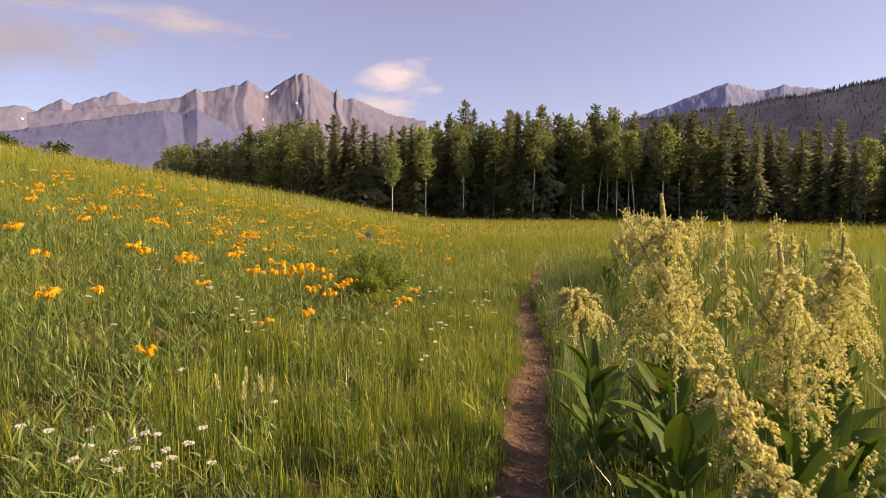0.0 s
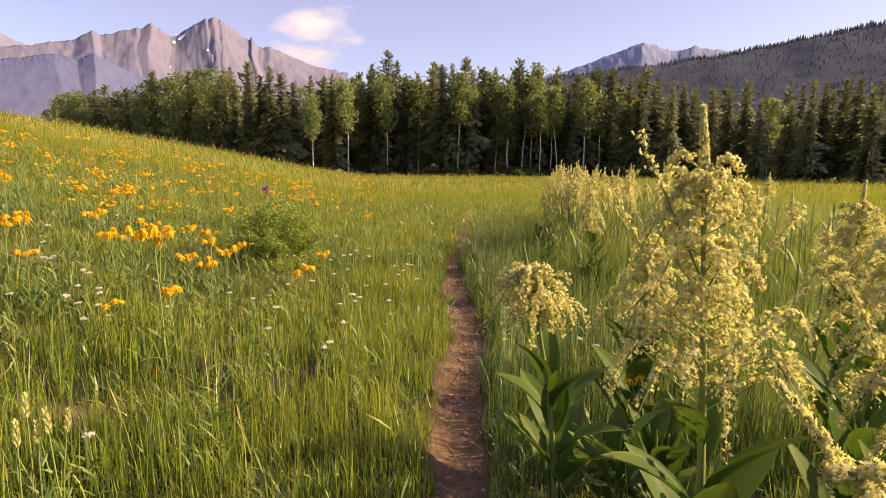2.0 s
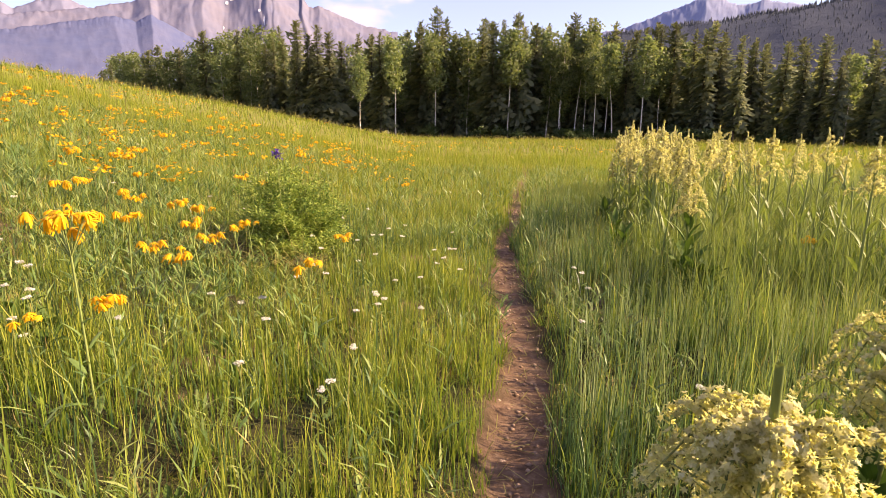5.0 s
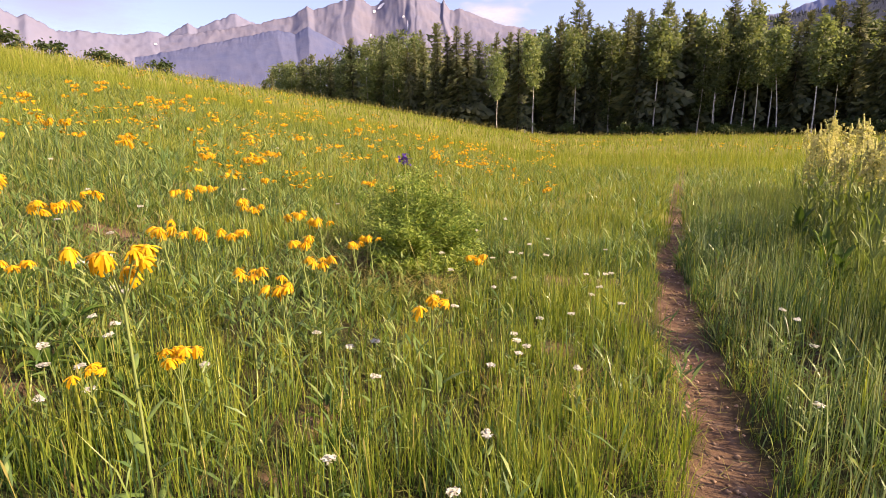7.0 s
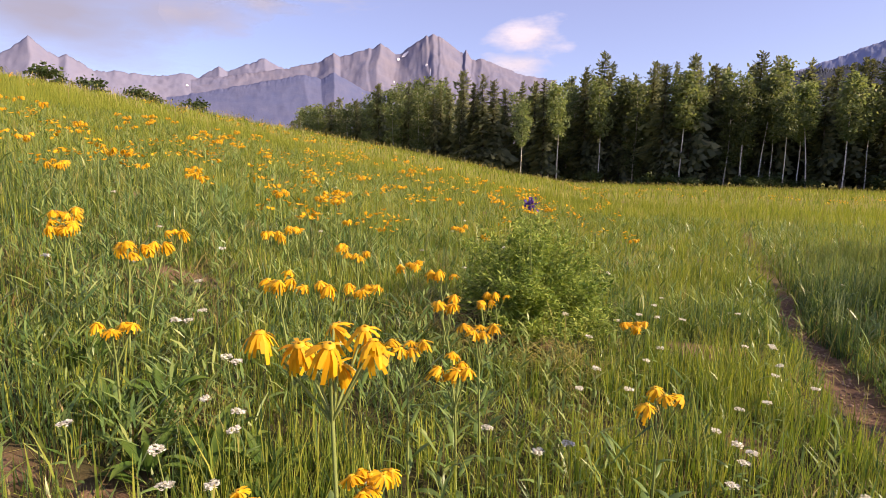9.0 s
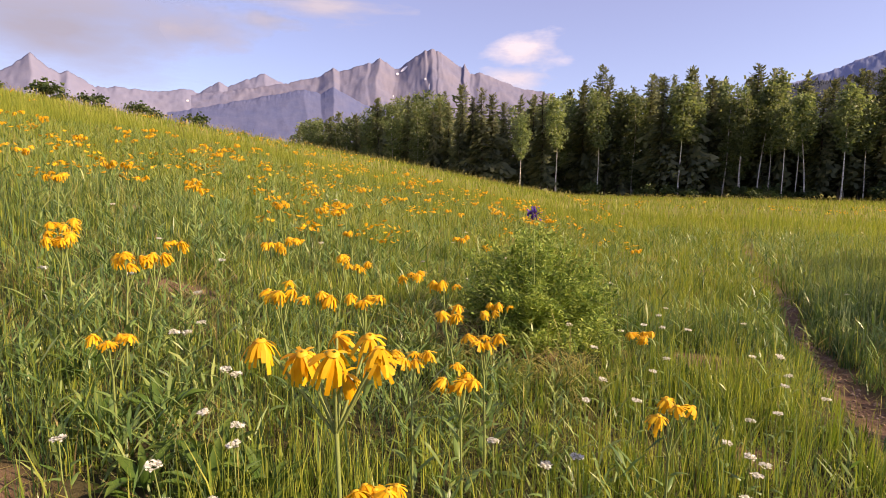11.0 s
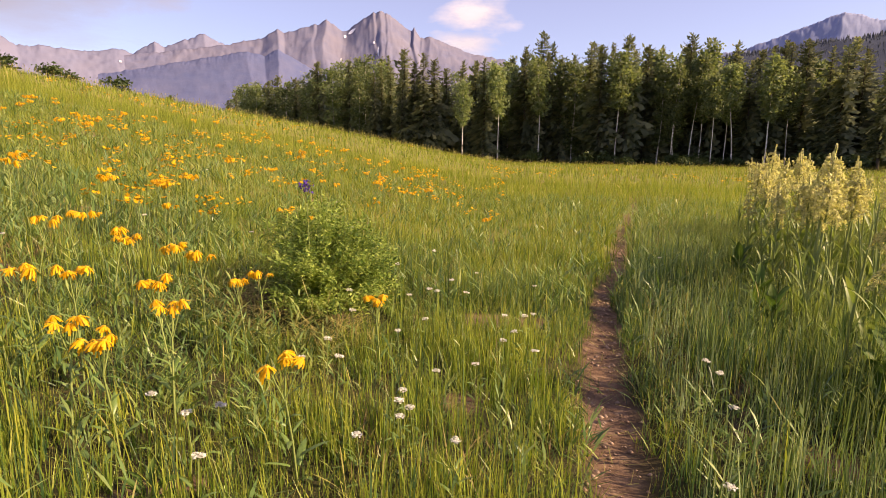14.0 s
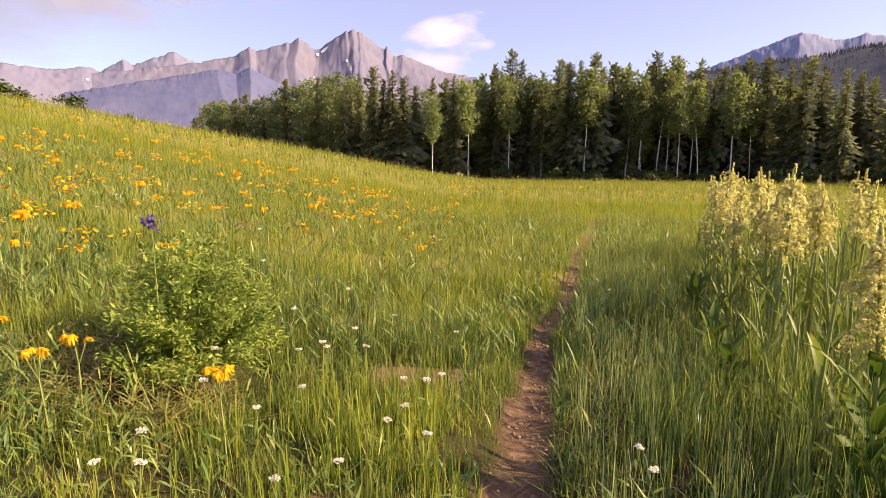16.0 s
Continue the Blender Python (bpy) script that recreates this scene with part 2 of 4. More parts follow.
    return tagged(new("ground", me), "sloping meadow soil with a narrow reddish dirt trail", "ground", kind="structure")


build_ground()

rng = np.random.default_rng(11)


def blades(pts, h, w, lean, bend, prof, mats, name, twist=None):
    """Grass blades as one mesh: prof is a list of (share of the height, share of the width)."""
    n = len(pts)
    az = rng.uniform(0, 2 * np.pi, n)
    dirs = np.stack([np.cos(az), np.sin(az), np.zeros(n)], 1)
    tw = az + np.pi / 2 + rng.normal(0, 0.6, n)
    side = np.stack([np.cos(tw), np.sin(tw), np.zeros(n)], 1)
    rows, uvs, count = [], [], 0
    for t, k in prof:
        c = pts + dirs * (h * (lean * t + bend * t * t))[:, None] + np.array([0, 0, 1.0]) * (h * (t - 0.45 * bend * t * t))[:, None]
        if k > 0:
            rows += [c - side * (w * k / 2)[:, None], c + side * (w * k / 2)[:, None]]
            uvs += [t, t]
        else:
            rows.append(c)
            uvs.append(t)
    m = len(rows)
    v = np.stack(rows, 1).reshape(-1, 3)
    uv = np.stack([np.zeros(n * m), np.tile(uvs, n)], 1)
    b = np.arange(n)[:, None] * m
    quads, q = [], 0
    for k in range(len(prof) - 1):
        if prof[k + 1][1] > 0:
            quads.append(b + np.array([[q, q + 1, q + 3, q + 2]]))
            q += 2
    faces = ([np.concatenate(quads)] if quads else []) + [b + np.array([[q, q + 1, q + 2]])]
    return np_mesh(name, v, faces, mats, uv)


def scatter(n, x0, x1, y0, y1, clump=0.6, seed=0):
    """Points on the ground off the bare soil, gathered into tufts."""
    x, y = rng.uniform(x0, x1, n), rng.uniform(y0, y1, n)
    dens = fbm(x * 2.2, y * 2.2, 3, seed + 31)
    keep = rng.uniform(0, 1, n) < (1 - clump) + clump * 2 * smooth01(dens, 0.3, 0.65)
    keep &= rng.uniform(0, 1, n) < 0.22 + 1.5 * smooth01(fbm(x * 7.5, y * 7.5, 2, seed + 71), 0.40, 0.62)
    keep &= rng.uniform(0, 1, n) > bare_patch(x, y) * 1.02
    keep &= (np.hypot((x + 1.20) * 0.85, y - 8.90) > 0.52) | (rng.uniform(0, 1, n) < 0.12)  # the bush keeps its own ground
    x, y = x[keep], y[keep]
    return np.stack([x, y, ground_z(x, y) - 0.01], 1)


def herb_patch(x, y):
    """Share of broad-leaved herbs in the sward, higher left of the trail."""
    return smooth01(fbm(x * 0.8 + 2, y * 0.8, 3, 83), 0.42, 0.58) * smooth01(trail_x(y) - x, 0.5, 1.2) * (1 - smooth01(y, 8, 11))


def in_view(p, margin=1.0):
    """Keeps what lies ahead of the trail's start, in a wedge wide enough for every turn."""
    return p[np.abs(p[:, 0]) < margin + 1.15 * np.clip(p[:, 1] + 0.5, 0, None)]


def add_grass():
    p = in_view(scatter(640000, -8.5, 9.5, 2.2, 12.5, 0.95, 1))
    p = p[rng.uniform(0, 1, len(p)) > np.maximum(0.3 * herb_patch(p[:, 0], p[:, 1]), 0.28 * (p[:, 0] - trail_x(p[:, 1]) > 0.3))]
    hollow = (p[:, 0] - trail_x(p[:, 1]) > 0.3) & (rng.uniform(0, 1, len(p)) > 0.12 + 1.05 * smooth01(fbm(p[:, 0] * 2.1, p[:, 1] * 2.1, 2, 97), 0.36, 0.58))
    p = p[~hollow]
    n = len(p)
    d = trail_off(p[:, 0], p[:, 1])
    tall = np.where(p[:, 0] > trail_x(p[:, 1]), 1.0, 0.65 + 0.35 * smooth01(d, 0.12, 0.6)) * (1 - 0.22 * herb_patch(p[:, 0], p[:, 1])) * (0.7 + 0.6 * fbm(p[:, 0] * 0.7, p[:, 1] * 0.7, 2, 41))
    h = (rng.normal(0.185, 0.065, n) + 0.15 * (rng.uniform(0, 1, n) < 0.16)).clip(0.05, 0.6) * tall
    right = p[:, 0] - trail_x(p[:, 1])
    lush = rng.uniform(0, 1, n) < np.where(right > 0.05, 0.80, 0.14 + 0.4 * smooth01(fbm(p[:, 0] * 0.6 + 3, p[:, 1] * 0.6, 2, 47), 0.52, 0.66))
    h = h * np.where(right > 0.35, 1.4, 1.0)
    for name, pick, mat, label in (("near_grass", ~lush, GRASS, "thick green and yellowing meadow grass on the slope"), ("lush_shaded_grass", lush, LUSH_SHADED, "lush deep green grass tufts beside the trail, darkened for shade")):
        k = int(pick.sum())
        me = blades(p[pick], h[pick], rng.gamma(3.0, 0.0014, k).clip(0.002, 0.0095), rng.normal(0.03, 0.11, k), rng.gamma(1.3, 0.11, k).clip(0, 0.9),
                    [(0, 1), (0.6, 0.8), (1, 0)], [mat], name)
        tagged(new(name, me), label, "grass", kind="stuff")
    # tall rank grass in the hollow beyond the trail
    p = scatter(150000, 1.2, 9, 4.6, 15, 0.95, 21)
    right = p[:, 0] - trail_x(p[:, 1])
    p = p[(right > 0.55) & (rng.uniform(0, 1, len(p)) < 0.25 + 0.75 * smooth01(right, 0.6, 1.6)) & (p[:, 0] < 0.8 * p[:, 1])]
    n = len(p)
    me = blades(p, (rng.normal(0.33, 0.10, n) * (1 + 0.95 * smooth01(p[:, 0] - 0.30 * p[:, 1] + 0.7, 0.0, 0.8) * smooth01(p[:, 1], 6.0, 8.5))).clip(0.15, 1.0), rng.gamma(3.0, 0.0014, n).clip(0.002, 0.009), rng.normal(0.02, 0.10, n), rng.gamma(1.3, 0.10, n).clip(0, 0.7), [(0, 1), (0.6, 0.8), (1, 0)], [RANK], "rank_grass")
    tagged(new("rank_grass", me), "tall rank grass standing in a thicket beyond the trail", "grass", kind="stuff")
    # thin pale stalks among it
    p = scatter(26000, 0.8, 7, 4.6, 13, 0.95, 27)
    p = p[(p[:, 0] - trail_x(p[:, 1]) > 0.25) & (p[:, 0] < 0.8 * p[:, 1])]
    n = len(p)
    me = blades(p, rng.normal(0.36, 0.09, n).clip(0.15, 0.6), rng.uniform(0.0025, 0.0045, n), rng.normal(0.0, 0.08, n), rng.gamma(1.2, 0.06, n).clip(0, 0.5), [(0, 1), (0.7, 0.9), (1, 0)], [PALE], "pale_stalks")
    tagged(new("pale_stalks", me), "thin upright pale green stalks beside the trail", "grass", kind="stuff")
    # short fine blades that fill the sward's foot
    p = in_view(scatter(270000, -7, 7, 2.2, 11, 0.6, 14))
    n = len(p)
    me = blades(p, rng.uniform(0.05, 0.17, n), rng.gamma(4, 0.0012, n).clip(0.0025, 0.009), rng.normal(0.1, 0.3, n), rng.uniform(0, 0.6, n), [(0, 1), (1, 0)], [GRASS], "short_grass")
    tagged(new("short_grass", me), "short fine green grass at the foot of the sward", "grass", kind="stuff")
    p = in_view(scatter(330000, -30, 32, 11.5, 27, 0.7, 2))
    n = len(p)
    h = rng.normal(0.33, 0.10, n).clip(0.08, 0.6) * (0.7 + 0.6 * fbm(p[:, 0] * 0.4, p[:, 1] * 0.4, 2, 42))
    dark = (p[:, 0] > trail_x(p[:, 1]) + 0.1) & (rng.uniform(0, 1, n) < 0.85 - 0.8 * smooth01(p[:, 1], 13, 20))
    for name, pick, mat, label in (("middle_grass", ~dark, SLOPE, "yellow-green meadow grass further up the slope"), ("hollow_grass", dark, RANK, "deep green grass in the hollow beside the trail")):
        k = int(pick.sum())
        me = blades(p[pick], h[pick], rng.uniform(0.006, 0.014, k), rng.normal(0.06, 0.10, k), rng.gamma(1.5, 0.10, k).clip(0, 0.8), [(0, 1), (1, 0)], [mat], name)
        tagged(new(name, me), label, "grass", kind="stuff")
    p = in_view(scatter(215000, -85, 95, 27, 98, 0.5, 3))
    n = len(p)
    h = rng.normal(0.34, 0.1, n).clip(0.12, 0.6)
    me = blades(p, h, rng.uniform(0.025, 0.05, n), rng.normal(0.1, 0.12, n), rng.gamma(2.0, 0.1, n).clip(0, 0.7),
                [(0, 1), (1, 0)], [SLOPE], "far_grass")
    tagged(new("far_grass", me), "sunlit yellow-green grass up to the hill crest", "grass", kind="stuff")

    # thinner cover behind and beside the way walked
    p = scatter(190000, -18, 20, -9, 16, 0.6, 8)
    p = p[(np.abs(p[:, 0]) >= 0.9 + 1.15 * np.clip(p[:, 1] + 0.5, 0, None)) | (p[:, 1] < 2.25)]
    n = len(p)
    me = blades(p, rng.normal(0.26, 0.08, n).clip(0.1, 0.5), rng.uniform(0.010, 0.022, n), rng.normal(0.08, 0.25, n), rng.gamma(1.6, 0.14, n).clip(0, 0.8),
                [(0, 1), (1, 0)], [SLOPE], "side_grass")
    tagged(new("side_grass", me), "meadow grass behind and beside the trail's start", "grass", kind="stuff")


add_grass()


# ---- mountains, foothill and wooded hill ----
def massif(name, peaks, az0, az1, dist, depth, mat, label, seed, jag=0.006, relief=1.0, n_az=400, n_r=64, cat="mountain", snow=()):
    """A range as a height field on an arc: peaks are (azimuth, rise per metre of distance, fall per degree)."""
    az = np.linspace(az0, az1, n_az)
    r = np.linspace(dist - depth, dist + depth * 0.5, n_r)

    def z_of(A, R):
        k = np.clip(np.where(R < dist, (R - (dist - depth)) / depth, 1 - (R - dist) / (depth * 0.5)), 0, 1)
        x, y = np.sin(np.radians(A)) * R, np.cos(np.radians(A)) * R
        W = A + ((fbm(x / 260, y / 260, 4, seed + 1) - 0.5) * 7 + (fbm(x / 70, y / 70, 3, seed + 2) - 0.5) * 1.6) * (1 - k) * (0.4 + relief)
        crest = np.zeros_like(W)
        for a, e, s in peaks:
            crest = np.maximum(crest, e - np.abs(W - a) * s)
        jags = ((fbm(A * 2.2, R / 60, 4, seed) - 0.5) * k ** 7 + (fbm(A * 7.3, R / 30, 3, seed + 4) - 0.5) * 0.55 * k ** 14) * jag
        ridge = 1 - np.abs(fbm(x / 190 + 5, y / 190, 6, seed + 7) - 0.5) * 5
        fine = 1 - np.abs(fbm(x / 62 + 9, y / 62, 4, seed + 12) - 0.5) * 5
        side = (ridge * 0.085 + fine * 0.03) * relief * (k * (1 - k) * 4) ** 0.6
        return dist * (np.clip(crest + jags, 0.002, None) * k ** (0.95 + 0.35 * (1 - k)) + crest * side)

    A, R = np.meshgrid(az, r)
    a = np.radians(A)
    v = np.stack([np.sin(a) * R, np.cos(a) * R, z_of(A, R)], 2).reshape(-1, 3)
    i = (np.arange(n_r - 1)[:, None] * n_az + np.arange(n_az - 1)[None]).ravel()
    f = np.stack([i, i + 1, i + n_az + 1, i + n_az], 1)
    ob = tagged(new(name, np_mesh(name, v, [f], [mat], smooth=True)), label, cat, kind="structure")
    for a0, back, w, long in snow:
        # a ragged tongue of old snow lying in a gully
        s, t = np.meshgrid(np.linspace(-1, 1, 7), np.linspace(0, 1, 9))
        wide = w * np.sin(np.pi * (0.1 + 0.8 * t)) * (0.5 + fbm(t * 4, s * 0 + a0, 2, 5))
        SA, SR = a0 + s * wide + 0.25 * t * w, dist - back - long * t
        sa = np.radians(SA)
        sv = np.stack([np.sin(sa) * SR, np.cos(sa) * SR, z_of(SA, SR) + 5], 2).reshape(-1, 3)
        j = (np.arange(8)[:, None] * 7 + np.arange(6)[None]).ravel()
        sf = np.stack([j, j + 1, j + 8, j + 7], 1)
        part("snow_patch", np_mesh("snow_patch", sv, [sf], [SNOW], smooth=True), ob, "old white snow")
    return ob


def part(name, data, parent, label=""):
    ob = new(name, data)
    ob.parent = parent
    return tagged(ob, label) if label else ob


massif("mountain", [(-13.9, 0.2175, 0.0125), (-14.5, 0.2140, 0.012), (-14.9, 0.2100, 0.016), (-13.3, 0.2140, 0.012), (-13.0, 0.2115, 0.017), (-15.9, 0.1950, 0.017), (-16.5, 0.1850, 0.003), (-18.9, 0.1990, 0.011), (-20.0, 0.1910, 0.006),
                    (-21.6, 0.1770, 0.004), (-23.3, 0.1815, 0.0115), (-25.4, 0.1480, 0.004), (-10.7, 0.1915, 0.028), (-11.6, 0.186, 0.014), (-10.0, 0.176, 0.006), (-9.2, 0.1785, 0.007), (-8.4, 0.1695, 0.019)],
       -36, -2, 3200, 750, HAZED_ROCK, "rugged rocky mountain with a domed tower peak, haze-tinted grey-mauve", 21, 0.005, 0.4,
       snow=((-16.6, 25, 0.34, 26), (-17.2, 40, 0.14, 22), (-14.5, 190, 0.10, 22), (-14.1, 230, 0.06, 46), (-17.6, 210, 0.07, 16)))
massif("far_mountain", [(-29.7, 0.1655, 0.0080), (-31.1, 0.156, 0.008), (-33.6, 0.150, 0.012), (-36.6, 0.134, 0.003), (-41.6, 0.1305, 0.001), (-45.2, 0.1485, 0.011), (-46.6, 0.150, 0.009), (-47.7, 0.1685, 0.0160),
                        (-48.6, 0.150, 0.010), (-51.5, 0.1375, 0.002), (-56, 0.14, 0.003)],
       -66, -22, 4000, 900, HAZED_ROCK_FAR, "pale hazy mountain ridge with snow patches", 33, 0.006, 0.35,
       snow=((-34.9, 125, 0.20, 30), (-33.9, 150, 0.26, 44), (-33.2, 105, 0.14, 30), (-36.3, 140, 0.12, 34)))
massif("foothill", [(-23.3, 0.150, 0.0095), (-26.0, 0.1445, 0.004), (-28.6, 0.134, 0.0085), (-30.7, 0.1165, 0.022), (-20.6, 0.124, 0.0115)], -38, -12, 2300, 600, HAZED_FOOTHILL, "dark wooded foothill below the mountain, tinted bluish for haze", 45, 0.004, 0.2)
massif("far_mesa", [(24.0, 0.1760, 0.016), (25.0, 0.1830, 0.008), (25.7, 0.1870, 0.006), (27.8, 0.1735, 0.003), (30.0, 0.1765, 0.004), (30.6, 0.1730, 0.020)], 17, 40, 3800, 1000, HAZED_ROCK_BLUE,
       "flat-topped mountain tinted blue-grey for haze", 57, 0.006, 0.3)


def wooded_hill():
    az = np.linspace(8, 75, 150)
    r = np.linspace(170, 620, 60)
    A, R = np.meshgrid(az, r)

    def z_of(A, R):
        crest = (0.142 + 0.0016 * (A - 17)) * smooth01(A, 6, 17) * 520
        k = smooth01(R, 150, 540)
        return crest * k * (0.94 + 0.12 * fbm(A * 0.25, R * 0.01, 4, 71)) - 3.0

    a = np.radians(A)
    v = np.stack([np.sin(a) * R, np.cos(a) * R, z_of(A, R)], 2).reshape(-1, 3)
    n = len(az)
    i = (np.arange(len(r) - 1)[:, None] * n + np.arange(n - 1)[None]).ravel()
    f = np.stack([i, i + 1, i + n + 1, i + n], 1)
    hill = new("wooded_hill", np_mesh("wooded_hill", v, [f], [HAZED_HILL_GROUND], smooth=True))
    tagged(hill, "dark conifer-covered hill rising behind the forest", "hill", kind="structure")
    # its trees, as ragged tiered cones
    m = 9000
    ta, tr = rng.uniform(9, 60, m), np.where(rng.uniform(0, 1, m) < 0.4, rng.uniform(490, 575, m), np.sqrt(rng.uniform(200 ** 2, 600 ** 2, m)))
    h = np.where(tr > 480, rng.uniform(2.2, 5.4, m), rng.uniform(1.5, 3.2, m))
    base = np.stack([np.sin(np.radians(ta)) * tr, np.cos(np.radians(ta)) * tr, z_of(ta, tr) - 0.5], 1)
    rows, faces, tiers, sides = [], [], 2, 4
    for k in range(tiers):
        z0, z1 = 0.05 + 0.38 * k, 0.62 + 0.38 * k
        rad = h * (0.20 - 0.07 * k)
        for s in range(sides):
            ang = 2 * np.pi * s / sides + rng.uniform(-0.4, 0.4, m) + k
            rr = rad * rng.uniform(0.6, 1.3, m)
            rows.append(base + np.stack([np.cos(ang) * rr, np.sin(ang) * rr, h * (z0 + rng.uniform(-0.04, 0.04, m))], 1))
        rows.append(base + np.stack([0 * h, 0 * h, h * min(z1, 1.0)], 1))
    cnt = len(rows)
    v = np.stack(rows, 1).reshape(-1, 3)
    b = np.arange(m)[:, None] * cnt
    for k in range(tiers):
        o = k * (sides + 1)
        for s in range(sides):
            faces.append(b + np.array([[o + s, o + (s + 1) % sides, o + sides]]))
    tagged(new("hill_trees", np_mesh("hill_trees", v, [np.concatenate(faces)], [HAZED_HILL_TREES])), "distant dark conifers covering the hill, tinted blue-grey for haze", "trees", kind="stuff")


wooded_hill()


# ---- the forest ----
def tube(points, radii, sides=7):
    """Vertices and quads of a tapered tube along points."""
    v, f = [], []
    for k, (p, r) in enumerate(zip(points, radii)):
        for s in range(sides):
            a = 2 * math.pi * s / sides
            v.append((p[0] + r * math.cos(a), p[1] + r * math.sin(a), p[2]))
        if k:
            o = (k - 1) * sides
            for s in range(sides):
                t = (s + 1) % sides
                f.append((o + s, o + t, o + sides + t, o + sides + s))
    return np.array(v), np.array(f)


def cards(centres, size, normals_up, mat, name):
    """Small ragged leaf clumps: one bent five-cornered leaf group each."""
    n = len(centres)
    a = rng.normal(0, 1, (n, 3))
    a[:, 2] *= normals_up
    a /= np.linalg.norm(a, axis=1)[:, None]
    b = np.cross(a, rng.normal(0, 1, (n, 3)))
    b /= np.linalg.norm(b, axis=1)[:, None]
    c = np.cross(a, b)
    s = size[:, None]
    rows = [centres - a * s * 0.55, centres + b * s * rng.uniform(0.25, 0.5, (n, 1)) - a * s * 0.1, centres + a * s * 0.6 + c * s * 0.2,
            centres - b * s * rng.uniform(0.25, 0.5, (n, 1)) + a * s * 0.05]
    v = np.stack(rows, 1).reshape(-1, 3)
    f = np.arange(n)[:, None] * 4 + np.array([[0, 1, 2, 3]])
    return np_mesh(name, v, [f], [mat])


def make_spruce(height, seed, thin=1.0):
    r = np.random.default_rng(seed)
    tree = new("spruce_tree")
    pts = [(0.1 * math.sin(k), 0.1 * math.cos(k * 1.3), height * k / 6 - 0.3 * (k == 0)) for k in range(7)]
    v, f = tube(pts, [0.012 * height * (1 - k / 6.4) + 0.02 for k in range(7)])
    part("trunk", np_mesh("spruce_trunk", v, [f], [SPRUCE_BARK], smooth=True), tree, "dark grey-brown bark")
    rows, quads = [], []
    z = height * r.uniform(0.03, 0.12)
    lobes = r.uniform(0, 2 * math.pi, 3)
    while z < height * 0.99:
        k = 1 - z / height
        reach = height * 0.158 * thin * (k ** 0.55) * (1 - 0.35 * smooth01(np.array(k), 0.7, 1.0)) * r.uniform(0.6, 1.2) + 0.14
        lift = 0.9 * max(0.0, 0.25 - k)
        for b in range(int(7 + 6 * k)):
            a = r.uniform(0, 2 * math.pi)
            L = reach * r.uniform(0.5, 1.15) * (1 + 0.28 * math.sin(2 * a + lobes[0] + 9 * k) + 0.18 * math.sin(3 * a + lobes[1] - 17 * k))
            d = np.array([math.cos(a), math.sin(a), 0])
            side = np.array([-d[1], d[0], 0])
            droop = r.uniform(0.1, 0.5) - 4 * lift
            for j in range(3):
                t0, t1 = 0.05 + 0.30 * j, 0.48 + 0.29 * j
                w = min(L, 1.3) * 0.22 * (1.1 - 0.2 * j) * r.uniform(0.7, 1.3) + 0.04
                roll = r.uniform(-0.7, 0.7)
                p0 = d * L * t0 + np.array([0, 0, z - droop * L * t0 * t0])
                p1 = d * L * t1 + np.array([0, 0, z - droop * L * t1 * t1 + r.uniform(-0.08, 0.14) * L])
                mid = (p0 + p1) / 2
                o = len(rows)
                rows += [p0, mid + side * w + np.array([0, 0, roll * w]), p1, mid - side * w - np.array([0, 0, roll * w + 0.16 * L])]
                quads.append((o, o + 1, o + 2, o + 3))
        z += height * r.uniform(0.010, 0.017) * (0.6 + 0.4 * min(1, k * 5))
    part("crown", np_mesh("spruce_crown", np.array(rows), [np.array(quads)], [HAZED_SPRUCE]), tree, "dark green drooping needle boughs")
    return tagged(tree, "tall dark green spruce with a pointed top at the forest edge", "tree", "forest trees")


def make_aspen(height, seed, low=0.42, lean=0.0, girth=0.072):
    r = np.random.default_rng(seed)
    tree = new("aspen_tree")
    bend = [(lean * height * (k / 7) + 0.12 * math.sin(k * 1.1 + seed), 0.12 * math.cos(k * 0.9 + seed), height * 0.94 * k / 7 - 0.3 * (k == 0)) for k in range(8)]
    v, f = tube(bend, [0.0052 * height * (1 - k / 7.6) + 0.015 for k in range(8)])
    part("trunk", np_mesh("aspen_trunk", v, [f], [ASPEN_BARK], smooth=True), tree, "pale white bark with dark scars")
    bend = np.array(bend)
    centres, lv, lf, o = [], [], [], 0
    for k in range(26):
        t = low + (0.97 - low) * (k / 25)
        p = np.array([np.interp(t * height * 0.94, bend[:, 2], bend[:, i]) for i in (0, 1)] + [t * height * 0.94])
        a = k * 2.4 + r.uniform(-0.5, 0.5)
        env = math.sin(math.pi * min(1, 0.12 + 0.88 * (t - low) / (1.08 - low))) ** 0.7
        L = height * girth * env * r.uniform(0.45, 1.5) + 0.2
        q = p + np.array([math.cos(a) * L, math.sin(a) * L, L * r.uniform(-0.1, 0.7)])
        tv, tf = tube([p, (p + q) / 2 + np.array([0, 0, -0.05 * L]), q], [0.05, 0.035, 0.015], 4)
        lv.append(tv)
        lf.append(tf + o)
        o += len(tv)
        for c, spread in ((q, 0.55), ((p + 2 * q) / 3, 0.5)):
            m = int(30 + 12 * env)
            centres.append(c + r.normal(0, 1, (m, 3)) * np.array([1, 1, 0.8]) * (L * spread * 0.6 + 0.18))
    tagged(part("branchwork", np_mesh("aspen_branchwork", np.concatenate(lv), [np.concatenate(lf)], [ASPEN_BARK]), tree), kind="stuff")
    cc = np.concatenate(centres)
    part("crown", cards(cc, r.uniform(0.28, 0.58, len(cc)), 0.8, HAZED_ASPEN, "aspen_crown"), tree, "olive green fluttering leaves")
    return tagged(tree, "slender aspen with a pale trunk and olive green crown", "tree", "forest trees")


